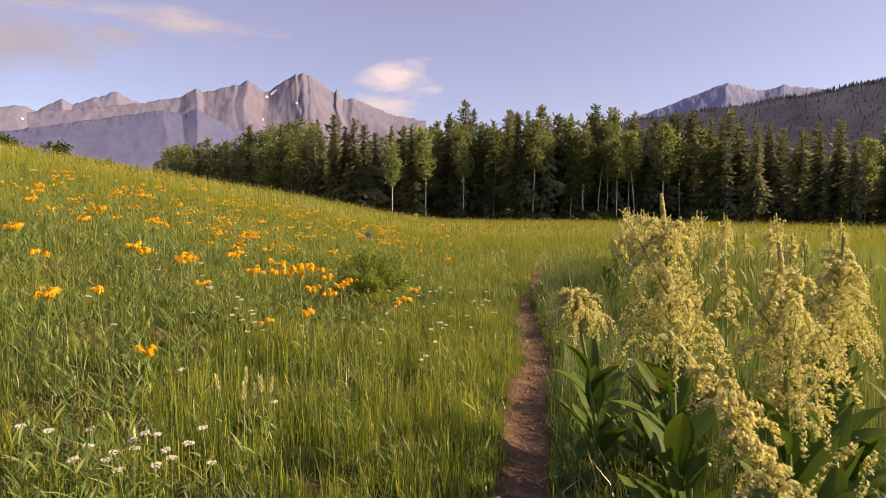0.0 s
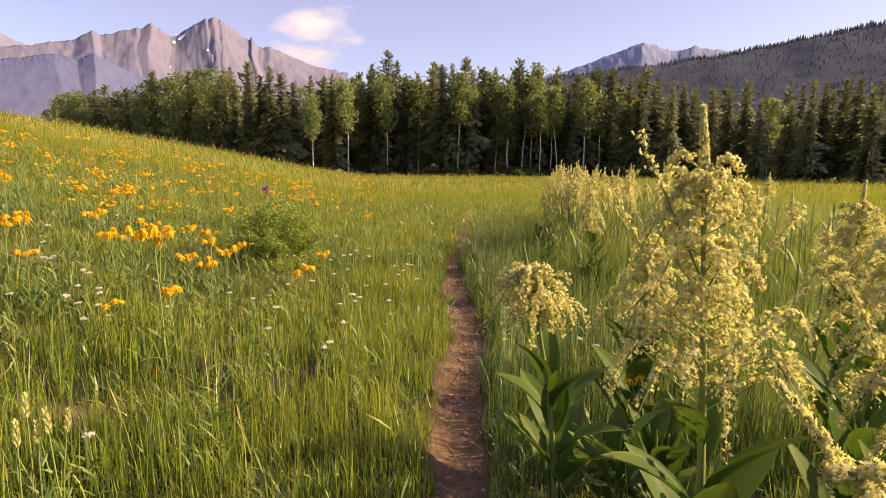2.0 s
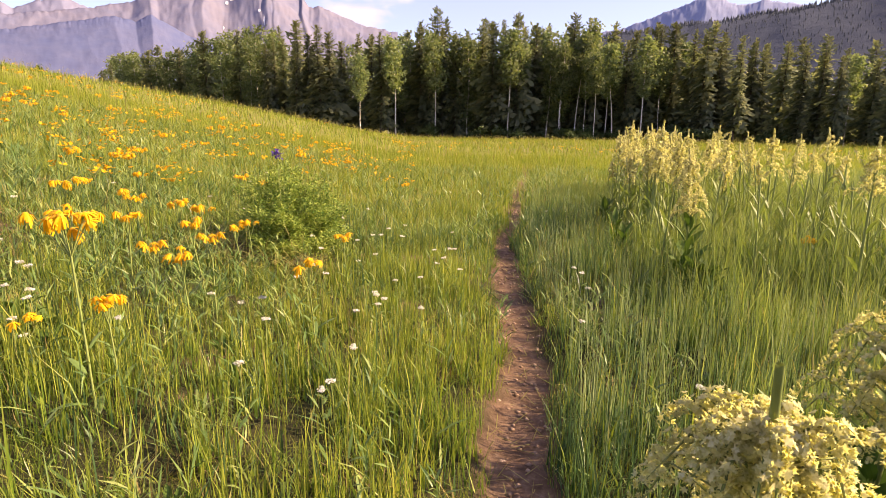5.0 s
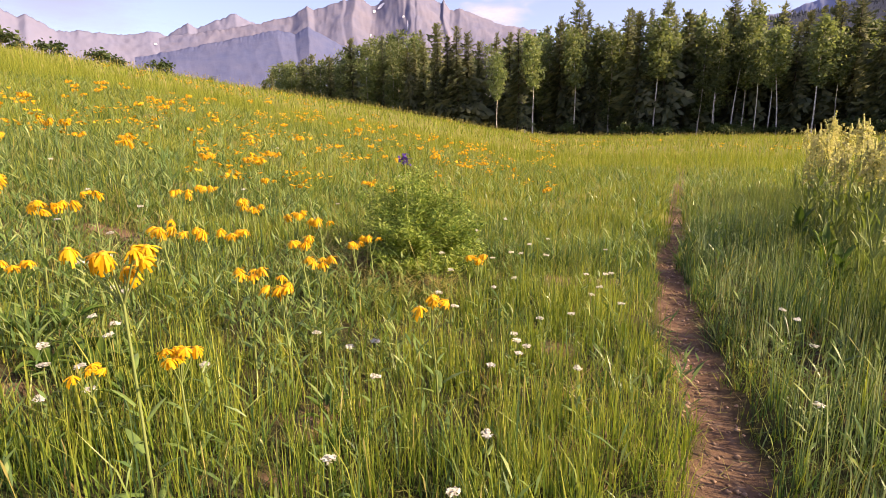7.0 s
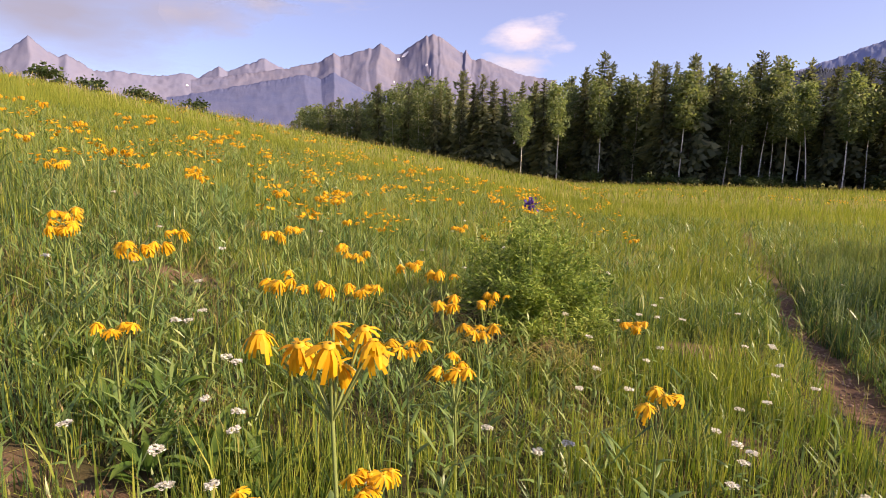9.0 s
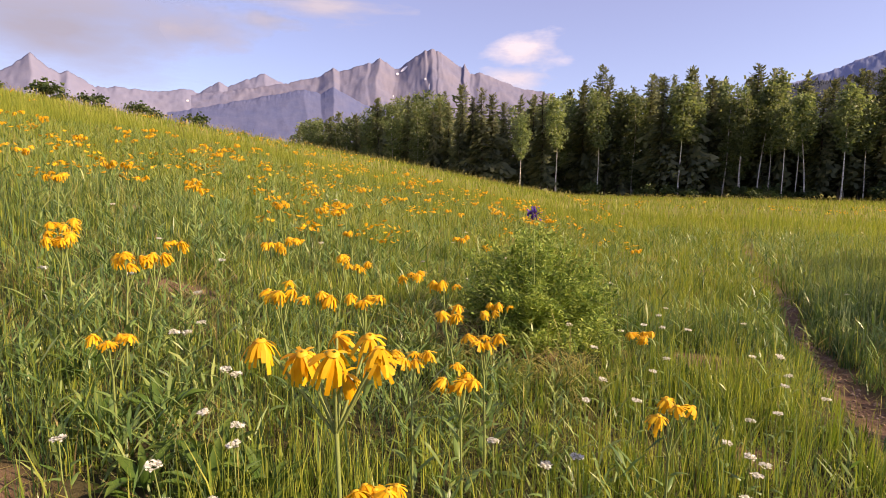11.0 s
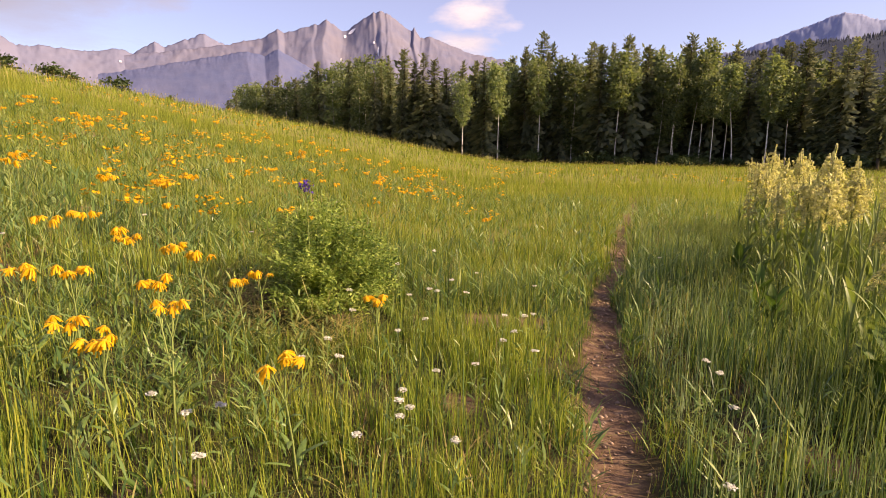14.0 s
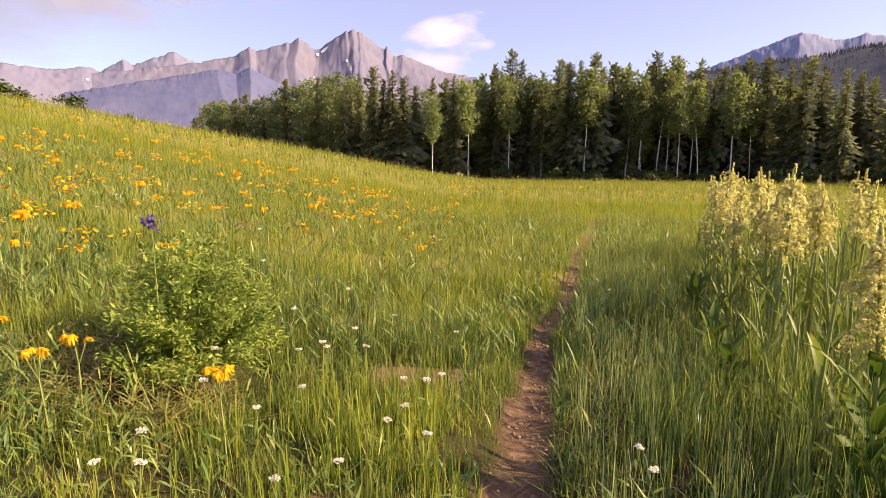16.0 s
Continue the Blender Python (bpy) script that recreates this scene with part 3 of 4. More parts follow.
TOP_AZ = np.array([-28, -25.6, -19.4, -12.5, -7.8, 1.7, 8.3, 14.1, 21.7, 26.3, 30.6, 34.9, 50])
TOP_RISE = np.array([0.070, 0.088, 0.116, 0.145, 0.138, 0.168, 0.163, 0.165, 0.142, 0.137, 0.118, 0.112, 0.11])
EYE_Z = 1.55


def build_forest():
    spruces = [make_spruce(20, 101 + k, (0.8, 1.0, 1.18, 0.9, 1.08)[k]) for k in range(5)]
    aspens = [make_aspen(20, 201 + k, (0.34, 0.46, 0.22, 0.12)[k], (0.0, 0.03, -0.03, 0.0)[k]) for k in range(4)]
    used = set()
    r = np.random.default_rng(77)

    def stand(protos, az, dist, rise):
        x, y = math.sin(math.radians(az)) * dist, math.cos(math.radians(az)) * dist
        z = float(ground_z(np.array([x]), np.array([y]))[0])
        h = EYE_Z + rise * dist - z
        p = protos[int(r.integers(len(protos)))]
        m = pose(x, y, z, 0, 0, r.uniform(0, 360)) @ Matrix.Diagonal((h / 20 * r.uniform(0.95, 1.2), h / 20 * r.uniform(0.95, 1.2), h / 20, 1))
        if p.name not in used:
            used.add(p.name)
            p.matrix_basis = m
        else:
            c = copy_thing(p, m)
            c.matrix_basis = m

    # pale trunks that stand out along the edge
    bare = [make_aspen(20, 221 + k, (0.52, 0.44, 0.56, 0.48)[k], (0.0, 0.05, 0.09, -0.03)[k], 0.056) for k in range(4)]
    for az in (-12.6, -11.9, -8.9, -5.2, -2.3, -1.8, 1.2, 1.7, 4.2, 5.0, 8.4, 8.9, 10.9, 11.5, 12.4, 13.4, 14.2, 14.7, 15.2, 15.6, 16.1, 16.9, 17.6, 18.4, 20.1, 20.6, 21.4, 23.9):
        stand(bare, az + r.uniform(-0.5, 0.5), r.choice([84.0, 91.0]) + r.uniform(-2, 3) + (16 if az < -8 else 0), float(np.interp(az, TOP_AZ, TOP_RISE)) * r.uniform(0.68, 0.95))
    # front row, then denser rows behind
    for row, (d0, step, drop) in enumerate(((88, 1.2, 0.0), (95, 1.4, 0.0), (104, 1.9, 0.004), (114, 2.4, 0.01))):
        az = -26.5 + row * 0.3
        while az < 46:
            dist = d0 + r.uniform(-3, 3) + 14 * smooth01(np.array([-az]), 8, 26)[0] - 12 * smooth01(np.array([az]), 24, 40)[0]
            top = float(np.interp(az, TOP_AZ, TOP_RISE)) - drop
            leafy = (0.80 if az < -13 else 0.34 if az < 20 else 0.06)
            kind = aspens if r.uniform() < leafy * (0.75 if row == 0 else 1.0 if row == 1 else 0.6) else spruces
            if kind is aspens and az < -10:
                kind = aspens[2:]
            tall = r.uniform(0.80, 1.08) if az < -10 and row < 2 else r.uniform(0.72, 0.92) if kind is aspens else r.choice([r.uniform(0.70, 0.90), r.uniform(0.90, 1.07)])
            stand(kind, az, dist, top * tall - 0.002)
            az += step * r.uniform(0.6, 1.4) * (0.62 if az < -13 else 1.0)
    for p in spruces + aspens + bare:
        if p.name not in used:
            for c in list(p.children):
                bpy.data.objects.remove(c)
            bpy.data.objects.remove(p)


build_forest()


# ---- shrubs at the hill crest and the forest's foot ----
def make_shrub(seed, size=1.0):
    r = np.random.default_rng(seed)
    ob = new("shrub")
    v, f, o = [], [], 0
    cc = []
    for k in range(9):
        a, reach = r.uniform(0, 2 * math.pi), r.uniform(0.2, 0.9)
        top = np.array([math.cos(a) * reach, math.sin(a) * reach, r.uniform(0.6, 1.35) - 0.3 * reach])
        tv, tf = tube([(0, 0, -0.15), top * 0.5 + np.array([0, 0, 0.1]), top], [0.05, 0.035, 0.012], 5)
        v.append(tv)
        f.append(tf + o)
        o += len(tv)
        cc.append(top + r.normal(0, 1, (42, 3)) * np.array([0.3, 0.3, 0.24]) - np.array([0, 0, 0.1]))
    tagged(part("branchwork", np_mesh("shrub_branchwork", np.concatenate(v), [np.concatenate(f)], [SPRUCE_BARK]), ob), kind="stuff")
    cc = np.concatenate(cc)
    cc[:, 2] = np.abs(cc[:, 2])
    part("foliage", cards(cc, r.uniform(0.16, 0.34, len(cc)), 0.8, SHRUB, "shrub_foliage"), ob)
    return tagged(ob, "low dark green shrub on the grassy hill crest", "shrub", "meadow shrubs")


def at_ground(x, y):
    return float(ground_z(np.array([x]), np.array([y]))[0])


def build_shrubs():
    r = np.random.default_rng(5)
    protos = [make_shrub(301), make_shrub(302), make_shrub(303)]
    spots = [(-52.7, 54, 1.5), (-49.1, 55, 1.1), (-43.9, 54, 1.35), (-42.8, 55, 0.9), (-41, 55, 1.0), (-37.7, 54, 1.0), (-36.6, 55, 0.8), (-33.6, 55, 0.95), (-47, 56, 0.8), (-30, 60, 0.7)]
    foot = [(r.uniform(-2, 38), r.uniform(80, 85), r.uniform(0.6, 1.3)) for _ in range(34)]
    for k, (az, d, s) in enumerate(spots + foot):
        x, y = math.sin(math.radians(az)) * d, math.cos(math.radians(az)) * d
        s *= 0.72 if k < len(spots) else 1.0
        m = pose(x, y, at_ground(x, y), 0, 0, r.uniform(0, 360)) @ Matrix.Diagonal((s * r.uniform(0.9, 1.4), s * r.uniform(0.9, 1.4), s, 1))
        ob = protos[k] if k < 3 else copy_thing(protos[k % 3], m)
        ob.matrix_basis = m
        if k >= len(spots):
            ob["label"] = "leafy green shrub at the foot of the forest"


build_shrubs()


# ---- clouds ----
def cloud_material(name, colour, soft, scale, seed):
    m, n, l, b = material(name)
    n.remove(b)
    uv = n.new("ShaderNodeUVMap")
    mp = n.new("ShaderNodeMapping")
    mp.inputs["Location"].default_value = (-0.5, -0.5, 0)
    l.new(uv.outputs[0], mp.inputs["Vector"])
    ln = n.new("ShaderNodeVectorMath")
    ln.operation = "LENGTH"
    l.new(mp.outputs[0], ln.inputs[0])
    edge = math_node(n, l, "SUBTRACT", 1.0, math_node(n, l, "MULTIPLY", ln.outputs["Value"], 2.0))
    no = n.new("ShaderNodeTexNoise")
    no.noise_dimensions = "4D"
    no.inputs["W"].default_value, no.inputs["Scale"].default_value = seed, scale
    no.inputs["Detail"].default_value, no.inputs["Roughness"].default_value = 7.0, 0.55
    l.new(uv.outputs[0], no.inputs["Vector"])
    body = math_node(n, l, "ADD", edge, math_node(n, l, "MULTIPLY", math_node(n, l, "SUBTRACT", no.outputs["Fac"], 0.62), 2.2))
    alpha = math_node(n, l, "MULTIPLY", body, soft, clamp=True)
    em = n.new("ShaderNodeEmission")
    l.new(ramp(n, l, no.outputs["Fac"], [(0.35, tuple(c * 0.86 for c in colour)), (0.65, colour)]), em.inputs["Color"])
    tr = n.new("ShaderNodeBsdfTransparent")
    ms = n.new("ShaderNodeMixShader")
    l.new(alpha, ms.inputs[0])
    l.new(tr.outputs[0], ms.inputs[1])
    l.new(em.outputs[0], ms.inputs[2])
    l.new(ms.outputs[0], n["Material Output"].inputs["Surface"])
    return m


def build_clouds():
    rows = [(-35.4, 0.218, 15, 0.125, (0.32, 0.32, 0.405), 1.2, 2.4), (-29.4, 0.246, 10, 0.065, (0.33, 0.335, 0.425), 1.1, 2.6), (-24.5, 0.275, 19, 0.075, (0.39, 0.385, 0.475), 1.2, 2.4),
            (-5.0, 0.208, 13.0, 0.092, (0.56, 0.53, 0.61), 1.5, 2.6), (-5.6, 0.165, 11, 0.075, (0.49, 0.475, 0.565), 1.2, 2.4), (-46, 0.205, 40, 0.21, (0.285, 0.295, 0.39), 1.5, 1.9), (-36, 0.29, 14, 0.06, (0.35, 0.35, 0.44), 1.2, 2.2)]
    for k, (az, rise, wide, tall, col, soft, scale) in enumerate(rows):
        s, t = np.meshgrid(np.linspace(0, 1, 13), np.linspace(0, 1, 9))
        a = np.radians(az + (s - 0.5) * wide)
        dist = 4700 - 60 * np.sin(np.pi * s) * np.sin(np.pi * t)
        v = np.stack([np.sin(a) * dist, np.cos(a) * dist, (rise + (t - 0.5) * tall) * 4700], 2).reshape(-1, 3)
        i = (np.arange(8)[:, None] * 13 + np.arange(12)[None]).ravel()
        f = np.stack([i, i + 1, i + 14, i + 13], 1)
        uv = np.stack([s.ravel(), t.ravel()], 1)
        ob = new("cloud", np_mesh("cloud", v, [f], [cloud_material("cloud", col, soft, scale, 3.7 * k)], uv, smooth=True))
        tagged(ob, "soft white cumulus cloud tinged with pink", "cloud", "clouds", "structure")


build_clouds()


# ---- plants of the meadow ----
VERATRUM_LEAF = leaf_material("broad_leaf", (0.035, 0.08, 0.018), (0.065, 0.13, 0.026), (0.14, 0.21, 0.04), (0.20, 0.24, 0.05), 0.35, 2.0, 0.5, 0.15)
VERATRUM_FLOWER = leaf_material("pale_floret", (0.62, 0.59, 0.26), (0.80, 0.76, 0.42), (0.90, 0.87, 0.60), None, 0.58, 6.0)
SHOOT_LEAF = leaf_material("shoot_leaf", (0.06, 0.12, 0.03), (0.15, 0.22, 0.055), (0.34, 0.38, 0.11), (0.38, 0.38, 0.12), 0.4, 1.4, 0.45, 0.3)
STEM = leaf_material("green_stem", (0.14, 0.20, 0.05), (0.22, 0.27, 0.08), (0.32, 0.34, 0.12), None, 0.1, 3.0)
PETAL = leaf_material("orange_petal", (0.70, 0.33, 0.010), (0.81, 0.45, 0.016), (0.88, 0.56, 0.03), None, 0.35, 3.0)
DISC = leaf_material("flower_disc", (0.52, 0.24, 0.012), (0.66, 0.35, 0.018), (0.74, 0.44, 0.03), None, 0.05, 9.0)
WHITE = leaf_material("white_floret", (0.66, 0.64, 0.58), (0.78, 0.76, 0.70), (0.85, 0.84, 0.80), None, 0.3, 9.0)
PURPLE = leaf_material("purple_petal", (0.07, 0.03, 0.25), (0.11, 0.05, 0.36), (0.17, 0.08, 0.44), None, 0.3, 9.0)
CREAM = leaf_material("cream_bract", (0.60, 0.58, 0.22), (0.72, 0.70, 0.32), (0.80, 0.78, 0.45), None, 0.35, 9.0)
BUSH_LEAF = leaf_material("bush_leaf", (0.08, 0.155, 0.035), (0.235, 0.325, 0.07), (0.47, 0.53, 0.14), None, 0.4, 2.5, 0.6, 0.15)


def merge(pieces):
    """Joins (vertices, faces) pairs into one pair of arrays; the faces all have the same number of corners."""
    v, f, o = [], [], 0
    for pv, pf in pieces:
        v.append(np.asarray(pv, float))
        f.append(np.asarray(pf) + o)
        o += len(pv)
    return np.concatenate(v), np.concatenate(f)


def stars(centres, normals, size, r, points=3):
    """Florets: narrow crossed petals lying across their normals."""
    n = len(centres)
    ref = np.cross(normals, r.normal(0, 1, (n, 3)))
    ref /= np.linalg.norm(ref, axis=1)[:, None] + 1e-9
    nor = normals / (np.linalg.norm(normals, axis=1)[:, None] + 1e-9)
    other = np.cross(nor, ref)
    rows = []
    for k in range(points):
        a = math.pi * k / points
        d, e = ref * math.cos(a) + other * math.sin(a), other * math.cos(a) - ref * math.sin(a)
        s = size[:, None]
        rows += [centres - d * s + nor * s * 0.35, centres + e * s * 0.38, centres + d * s + nor * s * 0.35, centres - e * s * 0.38]
    v = np.stack(rows, 1).reshape(-1, 3)
    f = (np.arange(n * points)[:, None] * 4) + np.array([[0, 1, 2, 3]])
    return v, f


def leaf_grid(base, az, rise, length, width, curl, pleats, r, rows=8, cols=9):
    """A pleated lance-shaped leaf arching outwards from its base."""
    t = np.linspace(0, 1, rows)
    s = np.linspace(-1, 1, cols)
    T, S = np.meshgrid(t, s, indexing="ij")
    wide = width * 0.5 * np.sin(np.pi * np.clip(0.08 + 0.92 * T, 0, 1)) ** 0.8 * (1.05 - 0.35 * T)
    along = length * T
    ang = rise - curl * T
    d = np.array([math.cos(az), math.sin(az), 0])
    side = np.array([-math.sin(az), math.cos(az), 0])
    horiz = np.cumsum(np.cos(ang), 0) / rows * length
    up = np.cumsum(np.sin(ang), 0) / rows * length
    lift = 0.28 * np.abs(S) * wide + 0.006 * np.cos(S * math.pi * pleats) * (1 - T)
    p = np.array(base) + horiz[..., None] * d + (S * wide)[..., None] * side
    p[..., 2] += up + lift
    p = p - d * 0.28 * (lift * np.sin(ang))[..., None]
    i = (np.arange(rows - 1)[:, None] * cols + np.arange(cols - 1)[None]).ravel()
    uv = np.stack([S.ravel(), T.ravel() * 0.8], 1)
    return p.reshape(-1, 3), np.stack([i, i + 1, i + cols + 1, i + cols], 1), uv


def make_veratrum(height, lean, seed, panicle=True, full=1.0, florets=30, bloom=0.011, leaves=13, leaf_size=1.0, slim=1.0, leaf_mat=None, start=0.56, spike=True):
    """A corn lily: stout stem, broad pleated leaves and a plume of pale flowers."""
    r = np.random.default_rng(seed)
    ob = new("corn_lily")
    lx, ly = lean

    def axis(t):
        return np.array([lx * t ** 1.6, ly * t ** 1.6, height * t - 0.04 * (t == 0)])

    ts = np.linspace(0, 1, 9)
    v, f = tube([axis(t) for t in ts], [0.013 * (1 - 0.8 * t) + 0.002 for t in ts], 7)
    part("stem", np_mesh("corn_lily_stem", v, [f], [STEM], smooth=True), ob, "stout pale green stem")
    n_leaf = leaves if panicle or slim < 1 else 9
    for k in range(n_leaf):
        t = (0.03 + 0.50 * k / n_leaf) if panicle else 0.05 + 0.8 * k / n_leaf
        L = leaf_size * (0.46 - 0.18 * k / n_leaf) * r.uniform(0.85, 1.15)
        lv, lf, uv = leaf_grid(axis(t), k * 2.4 + r.uniform(-0.4, 0.4), r.uniform(0.95, 1.35) + 0.12 * (slim < 1), L, L * slim * r.uniform(0.28, 0.40), r.uniform(0.2, 0.9), 4, r, *((8, 9) if slim == 1 and (florets > 60 or not panicle) else (6, 5)))
        part("leaf", np_mesh("corn_lily_leaf", lv, [lf], [leaf_mat or VERATRUM_LEAF], uv, smooth=True), ob)
    if panicle:
        cs, ns, tubes = [], [], []
        sprays = int((66 if florets > 60 else 26) * full ** 0.5)
        for k in range(sprays):
            u = k / sprays
            t = start + (0.92 - start) * u
            p = axis(t)
            a = k * 2.399 + r.uniform(-0.3, 0.3)
            L = height * (0.112 if florets > 60 else 0.125) * ((1 - u) ** 0.7 + 0.30) * (r.uniform(0.5, 1.55) if florets > 60 else r.uniform(0.5, 1.75)) * full
            upright = spike and k % 6 == 2 and u < 0.6
            up = r.uniform(1.5, 1.9) if upright else r.uniform(1.0, 1.45)
            d = np.array([math.cos(a), math.sin(a), 0])
            q = np.linspace(0.12, 1, florets)
            arch = 0.5 if upright else r.uniform(1.1, 1.7)
            line = p + d * (L * q * (1 - 0.22 * q * q))[:, None] + np.array([0, 0, 1]) * (L * (up * q - arch * q ** 2.2))[:, None]
            tubes.append(tube([p, line[florets // 2], line[-1]], [0.003, 0.0025, 0.001], 4))
            off = r.normal(0, 1, (florets, 3))
            cs.append(line + off / np.linalg.norm(off, axis=1)[:, None] * r.uniform(0.4, 2.1 if florets > 60 else 1.6, (florets, 1)) * bloom)
            ns.append(off)
        tip_n, tip_r = (240, 0.015) if florets > 60 else (80, 0.010)
        q = np.linspace(0.86, 1.0 if spike else 0.93, tip_n)
        line = np.array([axis(t) for t in q])
        off = r.normal(0, 1, (tip_n, 3)) * np.array([1, 1, 0.4])
        cs.append(line + off / np.linalg.norm(off, axis=1)[:, None] * (tip_r * (1.15 - (q - 0.86) / 0.14))[:, None])
        ns.append(off)
        cs, ns = np.concatenate(cs), np.concatenate(ns)
        fv, ff = stars(cs, ns, r.uniform(0.75, 1.2, len(cs)) * bloom, r, 3 if florets > 60 else 2)
        pan = part("flower_plume", np_mesh("corn_lily_florets", fv, [ff], [VERATRUM_FLOWER]), ob, "branching plume of small cream florets")
        tv, tf = merge(tubes)
        part("plume_stalk", np_mesh("corn_lily_plume_stalk", tv, [tf], [STEM]), pan)
        return tagged(ob, "tall corn lily with broad pleated leaves and cream flower plume", "plant", "corn lilies")
    return tagged(ob, "leafy green corn lily without flowers in the grass", "plant", "corn lilies")


def build_veratrum():
    r = np.random.default_rng(9)
    # the large ones beside the trail, each its own shape
    rows = [(0.80, 3.55, 1.60, -0.14, -0.08, 1.15, 0.56, True), (0.95, 2.42, 1.18, -0.42, 0.60, 1.0, 0.50, True), (0.72, 4.45, 1.22, -0.27, -0.36, 1.0, 0.74, False),
            (1.02, 3.15, 1.44, -0.10, 0.0, 1.0, 0.56, True), (1.62, 3.98, 1.42, 0.05, -0.05, 1.1, 0.56, False), (2.05, 4.55, 1.42, 0.08, 0.05, 1.1, 0.56, True),
            (1.20, 4.80, 1.18, 0.05, -0.06, 1.15, 0.58, False), (1.30, 2.75, 1.22, 0.12, 0.1, 1.0, 0.56, True), (1.55, 2.45, 1.25, 0.1, 0.1, 1.0, 0.56, False), (1.95, 3.1, 1.35, 0.05, 0.05, 1.0, 0.56, True),
            (2.30, 8.05, 1.28, -0.08, 0.0, 0.9, 0.56, True)]
    for k, (x, y, h, lx, ly, full, start, spike) in enumerate(rows):
        ob = make_veratrum(h, (lx, ly), 400 + k, True, full, 92, 0.0066, 13, 1.0 if y < 6 else 0.7, start=start, spike=spike)
        ob.matrix_basis = pose(x, y, at_ground(x, y))
    protos = [make_veratrum(1.3, (0.05, 0.02), 500, True, 0.58, 44, 0.0115, 7, 0.8, 0.45, SHOOT_LEAF, 0.66), make_veratrum(1.2, (-0.08, 0.05), 501, True, 0.55, 44, 0.0115, 7, 0.8, 0.45, SHOOT_LEAF, 0.66), make_veratrum(1.4, (0.02, -0.08), 502, True, 0.62, 44, 0.0115, 7, 0.8, 0.45, SHOOT_LEAF, 0.66)]
    spots = [(3.2, 12.5, 0.98), (2.98, 11.9, 0.8), (3.25, 10.7, 0.75), (4.46, 12.0, 1.12), (4.6, 11.6, 1.0)]
    while len(spots) < 84:
        y = 9.6 + 6.0 * r.uniform() ** 1.5
        spots.append((0.30 * y - 0.50 + r.exponential(0.95), y, r.uniform(0.82, 1.1)))
    spots += [(2.0, 5.6, 0.9), (2.5, 5.2, 1.0), (2.3, 4.3, 1.05), (2.9, 6.4, 1.0), (3.1, 4.9, 1.05), (3.4, 7.6, 1.0), (3.9, 6.2, 1.05), (4.4, 7.8, 1.0)]
    for k, (x, y, s) in enumerate(spots):
        m = pose(x, y, at_ground(x, y), 0, 0, r.uniform(0, 360)) @ Matrix.Diagonal((s, s, s, 1))
        ob = protos[k] if k < 3 else copy_thing(protos[k % 3], m)
        ob.matrix_basis = m
    leafy = make_veratrum(0.55, (0.02, 0.02), 520, False)
    for k in range(34):
        x, y = (r.uniform(2.1, 3.3), r.uniform(7.4, 9.6)) if k < 9 else (r.uniform(0.75, 1.9), r.uniform(2.3, 4.6)) if k < 27 else (r.uniform(2.2, 4), r.uniform(9.5, 12))
        m = pose(x, y, at_ground(x, y), 0, 0, r.uniform(0, 360)) @ Matrix.Diagonal((0.85, 0.85, r.uniform(0.7, 1.05), 1)) @ Matrix.Diagonal((*[0.8 if y > 6 else 1.0] * 3, 1))
        ob = leafy if k == 0 else copy_thing(leafy, m)
        ob.matrix_basis = m
    # slim leafy shoots that crowd the far side of the trail
    shoots = [make_veratrum(0.92, (0.05 - 0.04 * k, 0.03), 540 + k, False, leaves=8, leaf_size=0.72, slim=0.34, leaf_mat=SHOOT_LEAF) for k in range(3)]
    k = 0
    while k < 150:
        x, y = r.uniform(1.7, 6.5), r.uniform(6.8, 14.5)
        if math.hypot(x - 0.7, y - 5.7) < 3.0 or x < 0.30 * y - 0.75 + 0.5 * fbm(np.array([y * 0.9]), np.array([x * 0.3]), 2, 91)[0] or x > 0.62 * y + 0.4 or r.uniform() > 1.6 * smooth01(fbm(np.array([x * 1.1]), np.array([y * 1.1]), 2, 93), 0.30, 0.62)[0]:
            continue
        s = r.uniform(0.75, 1.15)
        m = pose(x, y, at_ground(x, y), r.uniform(-7, 7), r.uniform(-7, 7), r.uniform(0, 360)) @ Matrix.Diagonal((s, s, s, 1))
        ob = shoots[k] if k < 3 else copy_thing(shoots[k % 3], m)
        ob.matrix_basis = m
        ob["label"] = "slim upright corn lily shoot crowding beside the trail"
        k += 1


build_veratrum()


def flower_head(size, r, droop):
    """A daisy head: domed disc and notched petals that hang."""
    petals, n = [], 22
    for k in range(n):
        a = 2 * math.pi * k / n + r.uniform(-0.12, 0.12)
        d, s = np.array([math.cos(a), math.sin(a), 0]), np.array([-math.sin(a), math.cos(a), 0])
        dr, L = droop * r.uniform(0.3, 1.6), size * r.uniform(0.8, 1.15)
        pts = []
        for t, w in ((0.22, 0.06), (0.6, 0.105), (0.95, 0.085)):
            c = d * L * t * (1 - 0.25 * dr * t) - np.array([0, 0, L * dr * t * t])
            pts += [c - s * L * w, c + s * L * w]
        petals.append((np.array(pts), np.array([[0, 1, 3, 2], [2, 3, 5, 4]])))
    pv, pf = merge(petals)
    ring, faces = [], []
    for j, (rad, z) in enumerate(((0.26, 0.0), (0.20, 0.08), (0.08, 0.12))):
        ring += [(size * rad * math.cos(2 * math.pi * k / 8), size * rad * math.sin(2 * math.pi * k / 8), size * z) for k in range(8)]
        if j:
            o = 8 * (j - 1)
            faces += [(o + k, o + (k + 1) % 8, o + 8 + (k + 1) % 8, o + 8 + k) for k in range(8)]
    return (pv, pf), (np.array(ring), np.array(faces))


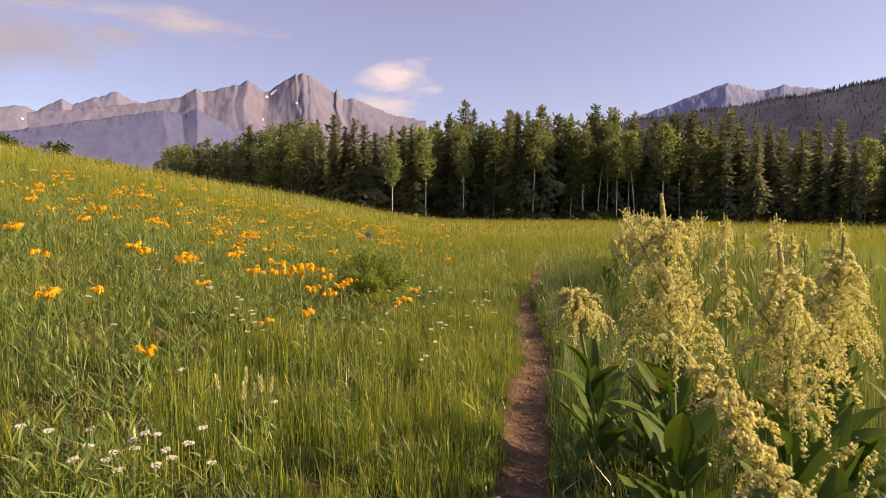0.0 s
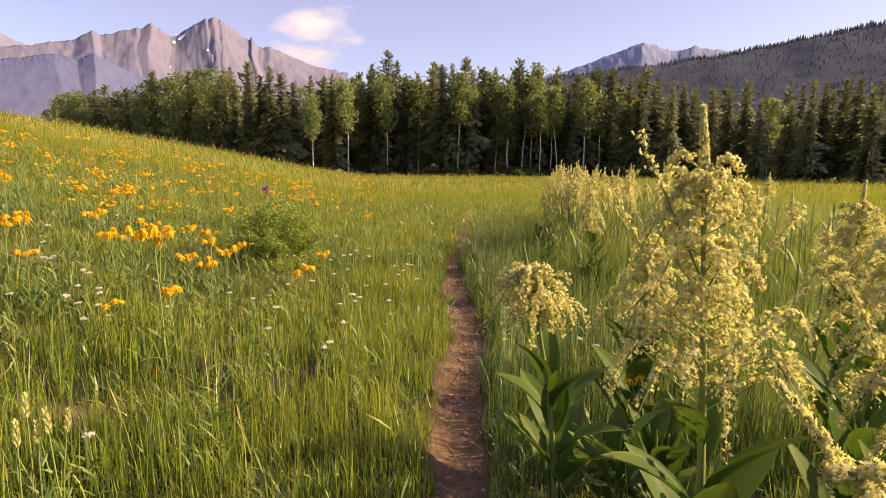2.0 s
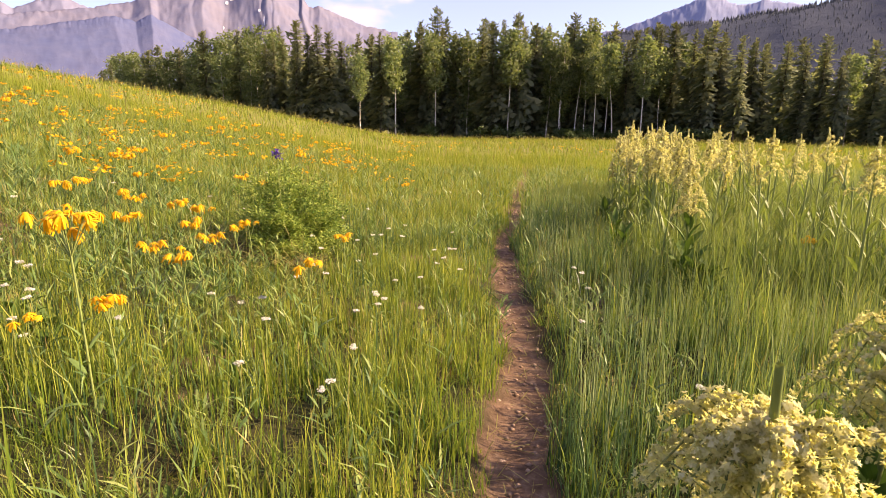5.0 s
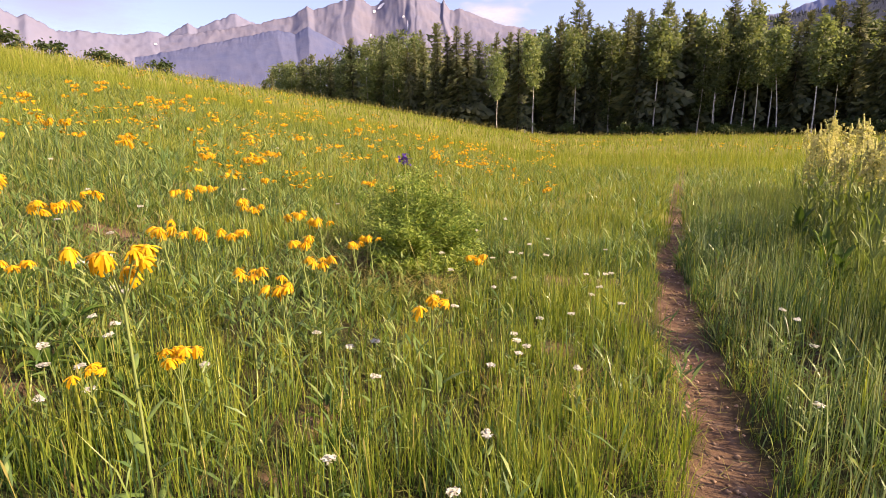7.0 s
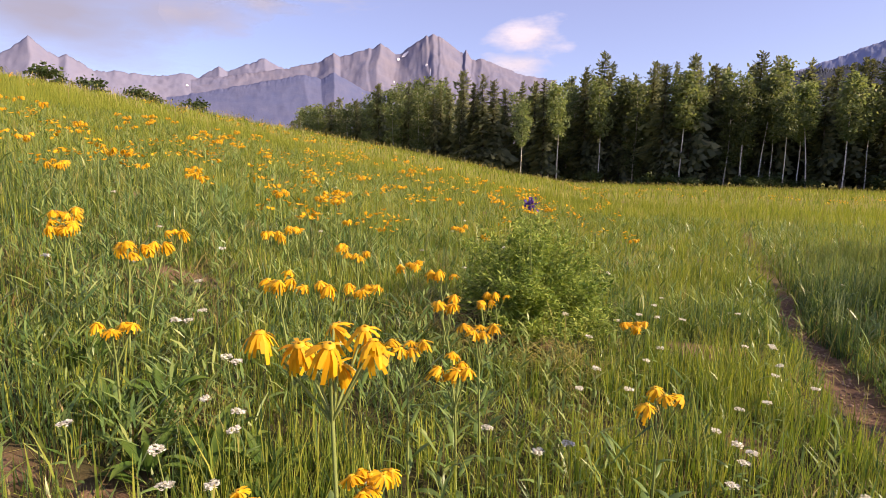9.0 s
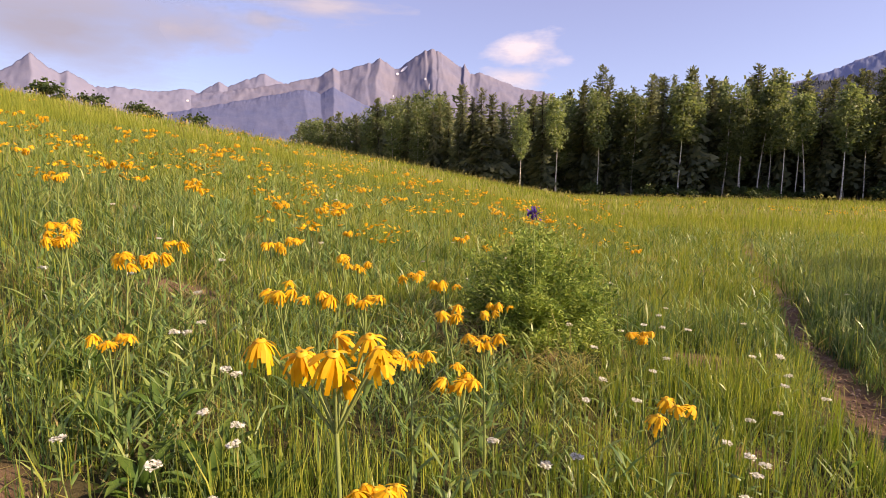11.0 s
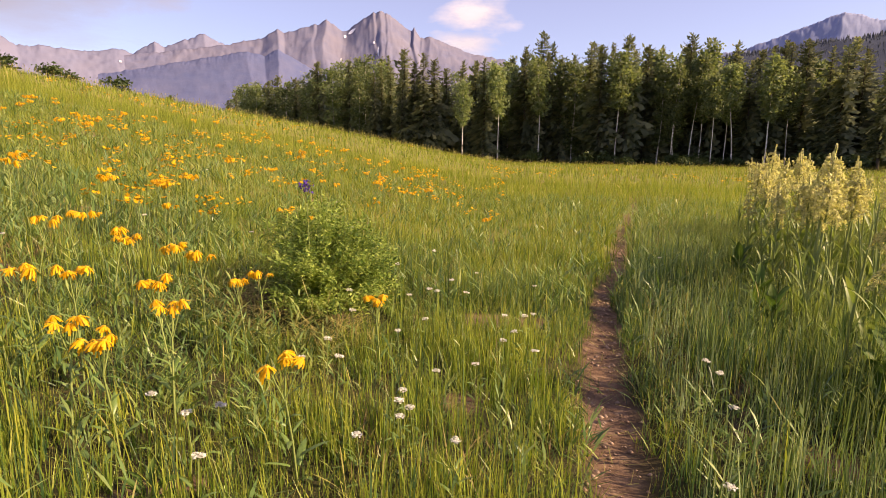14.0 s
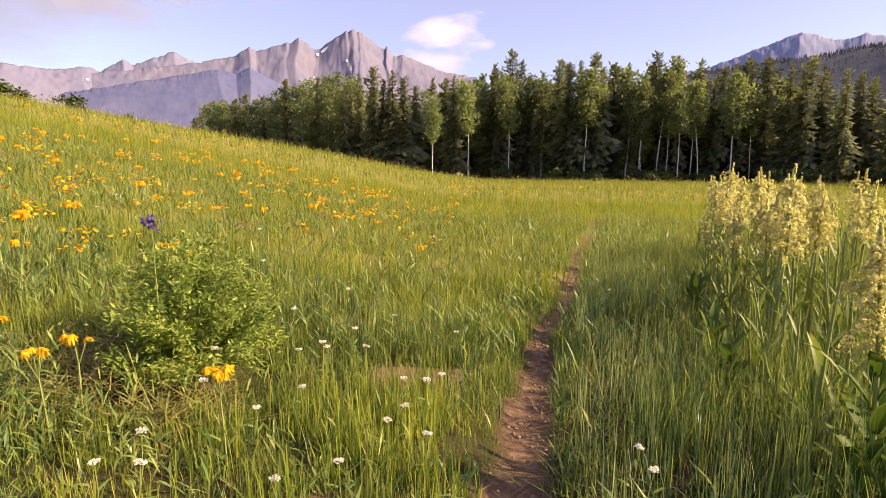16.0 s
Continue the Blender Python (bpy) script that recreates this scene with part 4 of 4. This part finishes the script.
def make_sneezeweed(height, heads, seed):
    """An orange mountain daisy: leafy stem, forked at the top, with drooping heads."""
    r = np.random.default_rng(seed)
    ob = new("orange_daisy")
    fork = height * (0.84 if heads > 8 else 0.74)
    lean = r.uniform(-0.06, 0.06, 2)
    tubes = [tube([(0, 0, -0.03), (lean[0] * 0.4, lean[1] * 0.4, fork * 0.5), (lean[0], lean[1], fork)], [0.005, 0.0045, 0.004], 5)]
    tips = []
    for k in range(heads):
        a = 2.4 * k + r.uniform(-0.4, 0.4)
        rad = (0.016 + (0.068 if heads > 8 else 0.052) * math.sqrt(k / heads) * r.uniform(0.8, 1.2)) * (height / 0.60)
        tip = np.array([lean[0] + math.cos(a) * rad, lean[1] + math.sin(a) * rad, height * r.uniform(0.93, 1.03)])
        mid = np.array([lean[0], lean[1], fork]) * 0.5 + tip * 0.5 + np.array([0, 0, -0.01])
        sv, sf = tube([(lean[0], lean[1], fork - 0.02), mid, tip], [0.0035, 0.003, 0.003], 5)
        part("stalk", np_mesh("daisy_stalk", sv, [sf], [STEM], smooth=True), ob)
        tips.append(tip)
    v, f = tubes[0]
    part("stem", np_mesh("daisy_stem", v, [f], [STEM], smooth=True), ob, "pale green forked stem")
    for k in range(9):
        z = height * (0.03 + 0.6 * k / 9)
        L = 0.17 * (1 - 0.55 * k / 9) * r.uniform(0.8, 1.2)
        lv, lf, uv = leaf_grid((lean[0] * z / fork, lean[1] * z / fork, z), 2.4 * k, r.uniform(0.7, 1.1), L, L * 0.2, r.uniform(0.3, 1.0), 1, r, 5, 4)
        part("leaf", np_mesh("daisy_leaf", lv, [lf], [FORB], uv, smooth=True), ob)
    for tip in tips:
        (pv, pf), (dv, df) = flower_head(r.uniform(0.035, 0.043), r, r.uniform(0.95, 1.35) if heads > 8 else r.uniform(0.55, 1.15))
        turn = np.array(Euler((r.uniform(-0.5, 0.5), r.uniform(-0.5, 0.5), 0)).to_matrix())
        head = part("flower_head", np_mesh("daisy_petals", pv @ turn.T + tip, [pf], [PETAL]), ob, "orange-yellow drooping petals")
        part("disc", np_mesh("daisy_disc", dv @ turn.T + tip, [df], [DISC], smooth=True), head, "domed ochre disc")
    return tagged(ob, "orange mountain daisy with drooping petals on a forked stem", "flower", "orange daisies")


def build_daisies():
    r = np.random.default_rng(13)
    protos = [make_sneezeweed(0.60, 4, 601), make_sneezeweed(0.60, 6, 602), make_sneezeweed(0.60, 7, 603), make_sneezeweed(0.60, 3, 604), make_sneezeweed(0.60, 5, 605), make_sneezeweed(0.88, 9, 606)]
    # x, y, height, number of the kind of plant
    spots = [(-1.28, 5.85, 0.90, 5), (-3.27, 7.12, 0.60, 2), (-3.42, 7.37, 0.60, 1), (-2.82, 7.03, 0.60, 1), (-2.84, 7.15, 0.58, 3), (-3.00, 7.66, 0.55, 0), (-2.75, 8.07, 0.55, 0),
             (-2.72, 8.43, 0.55, 0), (-2.79, 8.75, 0.50, 3), (-2.33, 8.21, 0.55, 3), (-2.10, 8.12, 0.57, 4), (-2.71, 9.48, 0.50, 3), (-2.07, 7.17, 0.62, 1), (-1.99, 7.25, 0.60, 3),
             (-1.82, 7.32, 0.62, 4), (-1.72, 8.12, 0.60, 0), (-1.55, 7.98, 0.60, 3), (-1.34, 7.34, 0.64, 4), (-1.21, 7.12, 0.60, 4), (-2.39, 6.50, 0.50, 4), (-1.42, 6.77, 0.58, 4),
             (-1.25, 6.82, 0.57, 1), (-1.64, 6.09, 0.36, 0), (-1.30, 6.09, 0.50, 2), (-0.48, 8.05, 0.51, 1), (-0.55, 6.93, 0.58, 0), (-1.25, 8.15, 0.50, 3), (-1.28, 7.98, 0.49, 0),
             (-5.36, 10.04, 0.60, 2), (-1.27, 14.56, 0.55, 2), (-0.05, 12.17, 0.50, 0), (-3.34, 10.83, 0.55, 4), (-2.86, 5.13, 0.55, 2), (-2.78, 5.66, 0.50, 3), (-1.96, 4.62, 0.45, 1),
             (-4.60, 7.16, 0.60, 2), (-3.74, 6.21, 0.55, 0), (-3.48, 10.96, 0.55, 2), (-1.41, 14.16, 0.50, 4), (3.56, 8.41, 0.50, 2), (-1.48, 13.68, 0.55, 4), (-3.51, 9.77, 0.58, 2),
             (-3.03, 9.83, 0.60, 4), (-4.10, 9.30, 0.60, 0), (-4.80, 8.60, 0.60, 2), (1.16, 4.78, 0.50, 3)]
    while len(spots) < 125:
        x, y = r.uniform(-11, -1.6), r.uniform(9.5, 20)
        if abs(x) < 0.95 * y and fbm(np.array([x * 0.35]), np.array([y * 0.35]), 2, 61)[0] > 0.45:
            spots.append((x, y, r.uniform(0.42, 0.66), int(r.integers(5))))
    used = set()
    for x, y, h, k in spots:
        s = h / (0.88 if k == 5 else 0.60)
        wide = max(0.8, min(1.1, s + 0.1))
        m = pose(x, y, at_ground(x, y), 0, 0, r.uniform(0, 360)) @ Matrix.Diagonal((wide, wide, s, 1))
        ob = copy_thing(protos[k], m) if k in used else protos[k]
        used.add(k)
        ob.matrix_basis = m
    # the many further up the slope, too far to tell apart
    n = 6200
    x, y = r.uniform(-42, 22, n), 9.5 + 48 * r.uniform(0, 1, n) ** 1.3
    keep = (np.abs(x) < 1.0 * y) & (fbm(x * 0.22, y * 0.26, 3, 62) > np.where(x < 0, 0.54, 0.62)) & (rng.uniform(0, 1, n) > 0.25 + 0.75 * smooth01(np.hypot(x, y), 18, 40)) & (trail_off(x, y) > 0.6)
    x, y = x[keep], y[keep]
    n = len(x)
    base = np.stack([x, y, ground_z(x, y)], 1)
    tall = r.uniform(0.36, 0.58, n)
    m = 8
    cs = np.repeat(base, m, 0) + np.concatenate([r.normal(0, 0.06, (n * m, 2)), np.repeat(tall, m)[:, None] + r.normal(0, 0.028, (n * m, 1))], 1)
    ns = r.normal(0, 0.6, (n * m, 3)) + np.array([0, 0, 1.2])
    v, f = stars(cs, ns, r.uniform(0.016, 0.034, n * m), r)
    st = blades(np.repeat(base, 3, 0) + r.normal(0, 0.03, (n * 3, 3)) * np.array([1, 1, 0]), np.repeat(tall, 3), np.full(n * 3, 0.009), r.normal(0.05, 0.1, n * 3), np.zeros(n * 3), [(0, 1), (1, 0)], [STEM], "daisy_stems")
    tagged(new("daisy_stems", st), "pale green stems of the daisies on the slope", "stems", kind="stuff")
    tagged(new("distant_daisies", np_mesh("distant_daisies", v, [f], [PETAL])), "orange daisies scattered over the grassy slope", "flowers", kind="stuff")


build_daisies()


def make_yarrow(height, seed):
    r = np.random.default_rng(seed)
    ob = new("yarrow")
    v, f = tube([(0, 0, -0.02), (0.01, 0.005, height * 0.5), (0.0, 0.01, height)], [0.003, 0.0025, 0.002], 5)
    part("stem", np_mesh("yarrow_stem", v, [f], [STEM]), ob)
    n = 46
    a, d = r.uniform(0, 2 * np.pi, n), 0.021 * np.sqrt(r.uniform(0, 1, n))
    c = np.stack([np.cos(a) * d, np.sin(a) * d + 0.01, height + 0.012 - 4 * d * d + r.normal(0, 0.003, n)], 1)
    fv, ff = stars(c, r.normal(0, 0.4, (n, 3)) + np.array([0, 0, 1]), r.uniform(0.005, 0.008, n), r)
    part("flower_head", np_mesh("yarrow_head", fv, [ff], [WHITE]), ob, "flat white cluster of tiny florets")
    for k in range(5):
        lv, lf, uv = leaf_grid((0, 0, height * (0.05 + 0.14 * k)), 2.4 * k, 0.8, 0.09, 0.018, 0.8, 1, r, 4, 3)
        part("leaf", np_mesh("yarrow_leaf", lv, [lf], [FORB], uv, smooth=True), ob)
    return tagged(ob, "white yarrow with a flat flower cluster in the grass", "flower", "yarrows")


def build_yarrows():
    r = np.random.default_rng(17)
    protos = [make_yarrow(0.30, 701), make_yarrow(0.30, 702)]
    spots = [(-2.15, 6.82), (-1.94, 6.50), (-2.34, 6.26), (-1.84, 6.05), (-1.77, 6.13), (-1.80, 5.98), (-1.47, 6.43), (-0.96, 6.83), (-0.28, 6.92), (-0.84, 6.90), (-0.22, 7.46),
             (0.11, 7.87), (-2.48, 7.08), (-2.52, 7.0), (-2.64, 7.27), (-2.09, 6.55), (0.24, 8.74), (-0.61, 7.56), (-1.55, 3.66), (-1.65, 3.63), (-1.46, 3.78), (-1.32, 3.84),
             (-1.60, 3.78), (-1.28, 3.92), (-1.99, 3.74), (-1.95, 3.79), (-1.80, 4.86), (-2.60, 5.44), (-0.74, 7.78), (-0.43, 8.24), (0.33, 8.33), (0.44, 8.16), (0.23, 8.18),
             (-0.07, 7.61), (0.42, 8.90), (-0.52, 9.18), (-0.26, 9.45), (1.34, 7.86), (-0.17, 7.2), (-0.12, 7.26), (-0.22, 7.24), (-0.34, 5.96), (-0.66, 5.90), (-0.25, 6.28),
             (-2.14, 6.85), (-1.88, 6.45), (-1.70, 6.06), (0.10, 6.85), (1.06, 6.83), (1.36, 5.60), (1.57, 5.72), (-1.50, 3.70), (-1.40, 3.72), (-0.31, 6.0), (-1.52, 3.84), (-1.70, 3.74), (-1.44, 3.88), (-1.36, 3.76), (-1.58, 3.90), (-1.22, 3.80), (-1.75, 3.86), (-1.47, 3.62)]
    while len(spots) < 103:
        x, y = r.uniform(-5, 2.5), r.uniform(4.5, 13)
        if trail_off(x, y) > 0.35:
            spots.append((x, y))
    for k, (x, y) in enumerate(spots):
        m = pose(x, y, at_ground(x, y), r.uniform(-6, 6), r.uniform(-6, 6), r.uniform(0, 360)) @ Matrix.Diagonal((1, 1, r.uniform(0.75, 1.15), 1))
        ob = protos[k] if k < 2 else copy_thing(protos[k % 2], m)
        ob.matrix_basis = m


build_yarrows()


def build_bush():
    """The leafy mound beside the trail."""
    r = np.random.default_rng(23)
    ob = new("bush")
    x0, y0 = -1.20, 8.98
    tubes, cs, az, el = [], [], [], []
    for k in range(120):
        a, e = r.uniform(0, 2 * math.pi), math.acos(r.uniform(0.12, 1.0))
        reach = np.array([0.62 * math.sin(e) * math.cos(a), 0.56 * math.sin(e) * math.sin(a), 0.74 * math.cos(e) + 0.08]) * r.uniform(0.8, 1.12)
        mid = reach * 0.5 + np.array([0, 0, 0.10])
        root = np.array([0.06 * math.cos(a), 0.06 * math.sin(a), -0.04])
        tubes.append(tube([root, mid, reach], [0.005, 0.004, 0.0015], 4))
        for j in range(165 if math.cos(a) + 0.5 * math.sin(a) > -0.75 or e < 0.75 else 14):
            t = 1.04 - 0.66 * r.uniform(0, 1) ** 1.2
            p = root * (1 - t) ** 2 + 2 * mid * t * (1 - t) + reach * t * t
            cs.append(p + r.normal(0, 0.028, 3))
    v, f = merge(tubes)
    tagged(part("branchwork", np_mesh("bush_branchwork", v, [f], [STEM]), ob), kind="stuff")
    cs = np.array(cs)
    n = len(cs)
    d = r.normal(0, 1, (n, 3)) + cs * 1.2
    d[:, 2] *= 0.6
    d /= np.linalg.norm(d, axis=1)[:, None]
    s = np.cross(d, np.array([0, 0, 1]) + r.normal(0, 0.5, (n, 3)))
    s /= np.linalg.norm(s, axis=1)[:, None]
    L, w = r.uniform(0.026, 0.056, (n, 1)), r.uniform(0.005, 0.009, (n, 1))
    fold = np.cross(s, d) * w * 0.5
    v = np.stack([cs, cs + d * L * 0.4 + s * w + fold, cs + d * L, cs + d * L * 0.4 - s * w + fold], 1).reshape(-1, 3)
    f = np.arange(n)[:, None] * 4 + np.array([[0, 1, 2, 3]])
    part("foliage", np_mesh("bush_foliage", v, [f], [BUSH_LEAF]), ob, "dense small green leaves")
    ob.matrix_basis = pose(x0, y0, at_ground(x0, y0))
    tagged(ob, "rounded leafy green bush standing in the meadow grass", "bush")


build_bush()


def build_single_flowers():
    r = np.random.default_rng(29)
    # purple larkspur growing up through the bush
    ob = new("larkspur")
    v, f = tube([(0, 0, -0.02), (0.02, 0, 0.5), (0.0, 0.02, 1.06)], [0.004, 0.0035, 0.002], 5)
    part("stem", np_mesh("larkspur_stem", v, [f], [STEM]), ob)
    n = 60
    c = np.stack([r.normal(0, 0.017, n), r.normal(0.015, 0.017, n), r.uniform(0.99, 1.07, n)], 1)
    fv, ff = stars(c, r.normal(0, 1, (n, 3)), r.uniform(0.009, 0.014, n), r)
    part("flower_spike", np_mesh("larkspur_florets", fv, [ff], [PURPLE]), ob, "deep violet florets")
    for k in range(6):
        lv, lf, uv = leaf_grid((0, 0, 0.08 + 0.09 * k), 2.4 * k, 0.7, 0.12, 0.035, 0.8, 2, r, 5, 4)
        part("leaf", np_mesh("larkspur_leaf", lv, [lf], [FORB], uv, smooth=True), ob)
    ob.matrix_basis = pose(-1.14, 8.62, at_ground(-1.14, 8.62))
    tagged(ob, "single violet larkspur spike rising above the leafy bush", "flower")
    # pale paintbrush cluster
    for k, (x, y) in enumerate(((-1.30, 4.30), (-1.25, 4.36), (-1.19, 4.32), (-1.14, 4.35), (-1.09, 4.31), (-1.22, 4.26))):
        ob = new("paintbrush_flower")
        h = 0.50 + 0.03 * math.sin(k * 2.1)
        v, f = tube([(0, 0, -0.02), (0.01, 0.0, h * 0.5), (0, 0, h)], [0.0035, 0.003, 0.002], 5)
        part("stem", np_mesh("paintbrush_stem", v, [f], [STEM]), ob)
        bracts = []
        for j in range(26):
            z = h - 0.085 + 0.09 * j / 26
            bracts.append(leaf_grid((0, 0, z), 2.4 * j, 1.15, 0.032 * (1 - 0.4 * j / 26), 0.011, 0.2, 1, r, 4, 3)[:2])
        bv, bf = merge(bracts)
        part("flower_spike", np_mesh("paintbrush_bracts", bv, [bf], [CREAM], smooth=True), ob, "pale yellow bracts")
        for j in range(6):
            lv, lf, uv = leaf_grid((0, 0, 0.04 + 0.05 * j), 2.4 * j, 0.9, 0.07, 0.011, 0.5, 1, r, 4, 3)
            part("leaf", np_mesh("paintbrush_leaf", lv, [lf], [FORB], uv, smooth=True), ob)
        ob.matrix_basis = pose(x, y, at_ground(x, y), r.uniform(-8, 8), r.uniform(-8, 8), 60 * k)
        tagged(ob, "pale yellow paintbrush flower spike in the grass", "flower", "paintbrush flowers")


build_single_flowers()


def build_herb_clumps():
    """Low rosettes of dark lance-shaped leaves in the sward."""
    r = np.random.default_rng(31)
    first = new("herb_clump")
    for k in range(13):
        L = r.uniform(0.13, 0.22)
        lv, lf, uv = leaf_grid((0.02 * math.cos(2.4 * k), 0.02 * math.sin(2.4 * k), -0.01 + 0.008 * k), 2.4 * k, r.uniform(0.6, 1.3), L, L * r.uniform(0.20, 0.30), r.uniform(0.3, 1.0), 2, r, 6, 5)
        part("leaf", np_mesh("herb_leaf", lv, [lf], [VERATRUM_LEAF], uv, smooth=True), first)
    tagged(first, "low rosette of dark green lance-shaped leaves in grass", "plant", "herb clumps")
    spots = [(-1.98, 6.42, 1.2), (-1.86, 6.55, 1.1), (-2.08, 6.58, 1.25), (-2.20, 6.40, 1.0), (-1.78, 6.36, 0.9), (-2.45, 6.78, 1.1), (-2.56, 6.62, 1.0), (-1.62, 6.42, 0.8), (-0.86, 6.35, 0.8),
             (-2.95, 6.95, 1.1), (-1.00, 6.62, 0.8), (-2.2, 5.2, 1.0), (-1.3, 4.75, 0.9), (-0.75, 5.3, 0.8)]
    for k, (x, y, s) in enumerate(spots):
        m = pose(x, y, at_ground(x, y), 0, 0, 67 * k) @ Matrix.Diagonal((s * 0.8, s * 0.8, s, 1))
        ob = first if k == 0 else copy_thing(first, m)
        ob.matrix_basis = m


build_herb_clumps()


# ---- undergrowth and litter ----
def add_undergrowth():
    p = in_view(scatter(90000, -8, 9, 2.2, 12, 0.95, 4))
    n = len(p)
    me = blades(p, rng.uniform(0.06, 0.17, n), rng.gamma(5, 0.0019, n).clip(0.004, 0.017), rng.uniform(0.1, 0.8, n), rng.uniform(0.1, 0.7, n),
                [(0, 0.3), (0.45, 1), (1, 0)], [FORB], "meadow_forbs")
    tagged(new("meadow_forbs", me), "broad green leaves of low meadow herbs", "herbs", kind="stuff")
    # leafy herbs that roughen the sward further on
    p = in_view(scatter(85000, -14, 13, 9.5, 20, 0.95, 24))
    n = len(p)
    me = blades(p + np.array([0, 0, 1.0]) * rng.uniform(0.0, 0.16, n)[:, None], rng.uniform(0.10, 0.22, n), rng.uniform(0.010, 0.024, n), rng.uniform(0.1, 0.8, n), rng.uniform(0.1, 0.7, n),
                [(0, 0.3), (0.45, 1), (1, 0)], [FORB], "middle_forbs")
    tagged(new("middle_forbs", me), "broad green herb leaves scattered through the further grass", "herbs", kind="stuff")
    p = in_view(scatter(17000, -12, 14, 2.4, 20, 0.5, 5))
    n = len(p)
    me = blades(p, rng.normal(0.37, 0.09, n).clip(0.2, 0.65), rng.uniform(0.0015, 0.003, n), rng.normal(0.1, 0.1, n), rng.gamma(2.0, 0.09, n).clip(0, 0.5),
                [(0, 1), (0.5, 0.8), (0.78, 0.8), (0.84, 2.3), (0.93, 1.9), (1, 0)], [STRAW], "seed_stalks")
    tagged(new("seed_stalks", me), "dry straw-coloured grass stalks with seed heads", "grass", kind="stuff")
    p = in_view(scatter(15000, -60, 60, 20, 84, 0.4, 6))
    n = len(p)
    me = blades(p, rng.normal(0.55, 0.1, n).clip(0.3, 0.8), np.full(n, 0.012), rng.normal(0.1, 0.1, n), rng.gamma(2.0, 0.09, n).clip(0, 0.5),
                [(0, 0.8), (0.8, 0.8), (0.88, 3.2), (1, 0)], [STRAW], "far_seed_stalks")
    tagged(new("far_seed_stalks", me), "dry seed stalks along the hill crest", "grass", kind="stuff")
    # short dry grass in worn patches
    p = in_view(scatter(60000, -7, 6, 2.3, 12, 0.3, 12))
    p = p[fbm(p[:, 0] * 1.3 + 11, p[:, 1] * 1.3, 3, 77) > 0.56]
    n = len(p)
    me = blades(p, rng.uniform(0.06, 0.20, n), rng.uniform(0.004, 0.009, n), rng.normal(0.3, 0.5, n), rng.uniform(0.1, 0.8, n), [(0, 1), (0.5, 0.8), (1, 0)], [DRY], "dry_grass")
    tagged(new("dry_grass", me), "short tan dry grass in worn patches", "grass", kind="stuff")
    # leafy stems standing among the grass
    s = in_view(scatter(15000, -7, 6, 2.6, 13, 0.9, 7))
    s = s[rng.uniform(0, 1, len(s)) < 0.18 + 0.75 * herb_patch(s[:, 0], s[:, 1])]
    k = 11
    p = np.repeat(s, k, 0)
    up = np.tile(np.linspace(0.02, 0.30, k), len(s)) * np.repeat(rng.uniform(0.6, 1.3, len(s)), k)
    p = p + np.stack([0.04 * up * rng.normal(0, 1, len(p)), 0.04 * up * rng.normal(0, 1, len(p)), up], 1)
    n = len(p)
    me = blades(p, rng.uniform(0.04, 0.10, n), rng.uniform(0.006, 0.016, n), rng.uniform(0.4, 1.1, n), rng.uniform(0.1, 0.6, n),
                [(0, 0.3), (0.5, 1), (1, 0)], [FORB], "leafy_stems")
    tagged(new("leafy_stems", me), "leafy green herb stems standing in the grass", "herbs", kind="stuff")
    # dead blades lying on the soil
    n = 9000
    x, y = rng.uniform(-4, 4, n), rng.uniform(2.4, 12, n)
    keep = (bare_patch(x, y) > 0.3) | (rng.uniform(0, 1, n) < 0.25)
    x, y = x[keep], y[keep]
    n = len(x)
    p = np.stack([x, y, ground_z(x, y) + 0.006], 1)
    me = blades(p, np.full(n, 0.03), rng.uniform(0.003, 0.006, n), rng.uniform(2.0, 5.0, n), np.zeros(n), [(0, 1), (0.5, 0.9), (1, 0)], [STRAW], "straw_litter")
    tagged(new("straw_litter", me), "dead grass blades lying on the bare soil", "litter", kind="stuff")
    # trampled stalks round the foot of the bush
    n = 800
    a = rng.uniform(2.6, 5.6, n)
    d = rng.uniform(0.42, 0.80, n)
    x, y = -1.20 + np.cos(a) * d * 1.1, 8.96 + np.sin(a) * d
    p = np.stack([x, y, ground_z(x, y) + rng.uniform(0.03, 0.24, n) * rng.uniform(0.2, 1, n)], 1)
    me = blades(p, rng.uniform(0.04, 0.12, n), rng.uniform(0.004, 0.008, n), rng.uniform(1.5, 4.0, n), rng.uniform(0, 0.8, n), [(0, 1), (0.5, 0.9), (1, 0)], [STRAW], "trampled_stalks")
    tagged(new("trampled_stalks", me), "flattened pale dry stalks around the foot of the bush", "litter", kind="stuff")
    # pebbles on the trail
    n = 700
    y = rng.uniform(2.5, 14, n)
    x = trail_x(y) + rng.normal(0, 0.10, n)
    s = rng.uniform(0.006, 0.02, n)
    c = np.stack([x, y, ground_z(x, y) + s * 0.2], 1)
    dirs = np.array([(1, 0, 0), (0, 1, 0), (-1, 0, 0), (0, -1, 0), (0, 0, 0.7), (0, 0, -0.7)])
    v = (c[:, None] + dirs[None] * s[:, None, None] * rng.uniform(0.7, 1.3, (n, 6, 1))).reshape(-1, 3)
    tri = np.array([(0, 1, 4), (1, 2, 4), (2, 3, 4), (3, 0, 4), (1, 0, 5), (2, 1, 5), (3, 2, 5), (0, 3, 5)])
    f = (np.arange(n)[:, None, None] * 6 + tri[None]).reshape(-1, 3)
    tagged(new("trail_pebbles", np_mesh("trail_pebbles", v, [f], [PEBBLE])), "small reddish pebbles scattered on the trail", "pebbles", kind="stuff")


add_undergrowth()
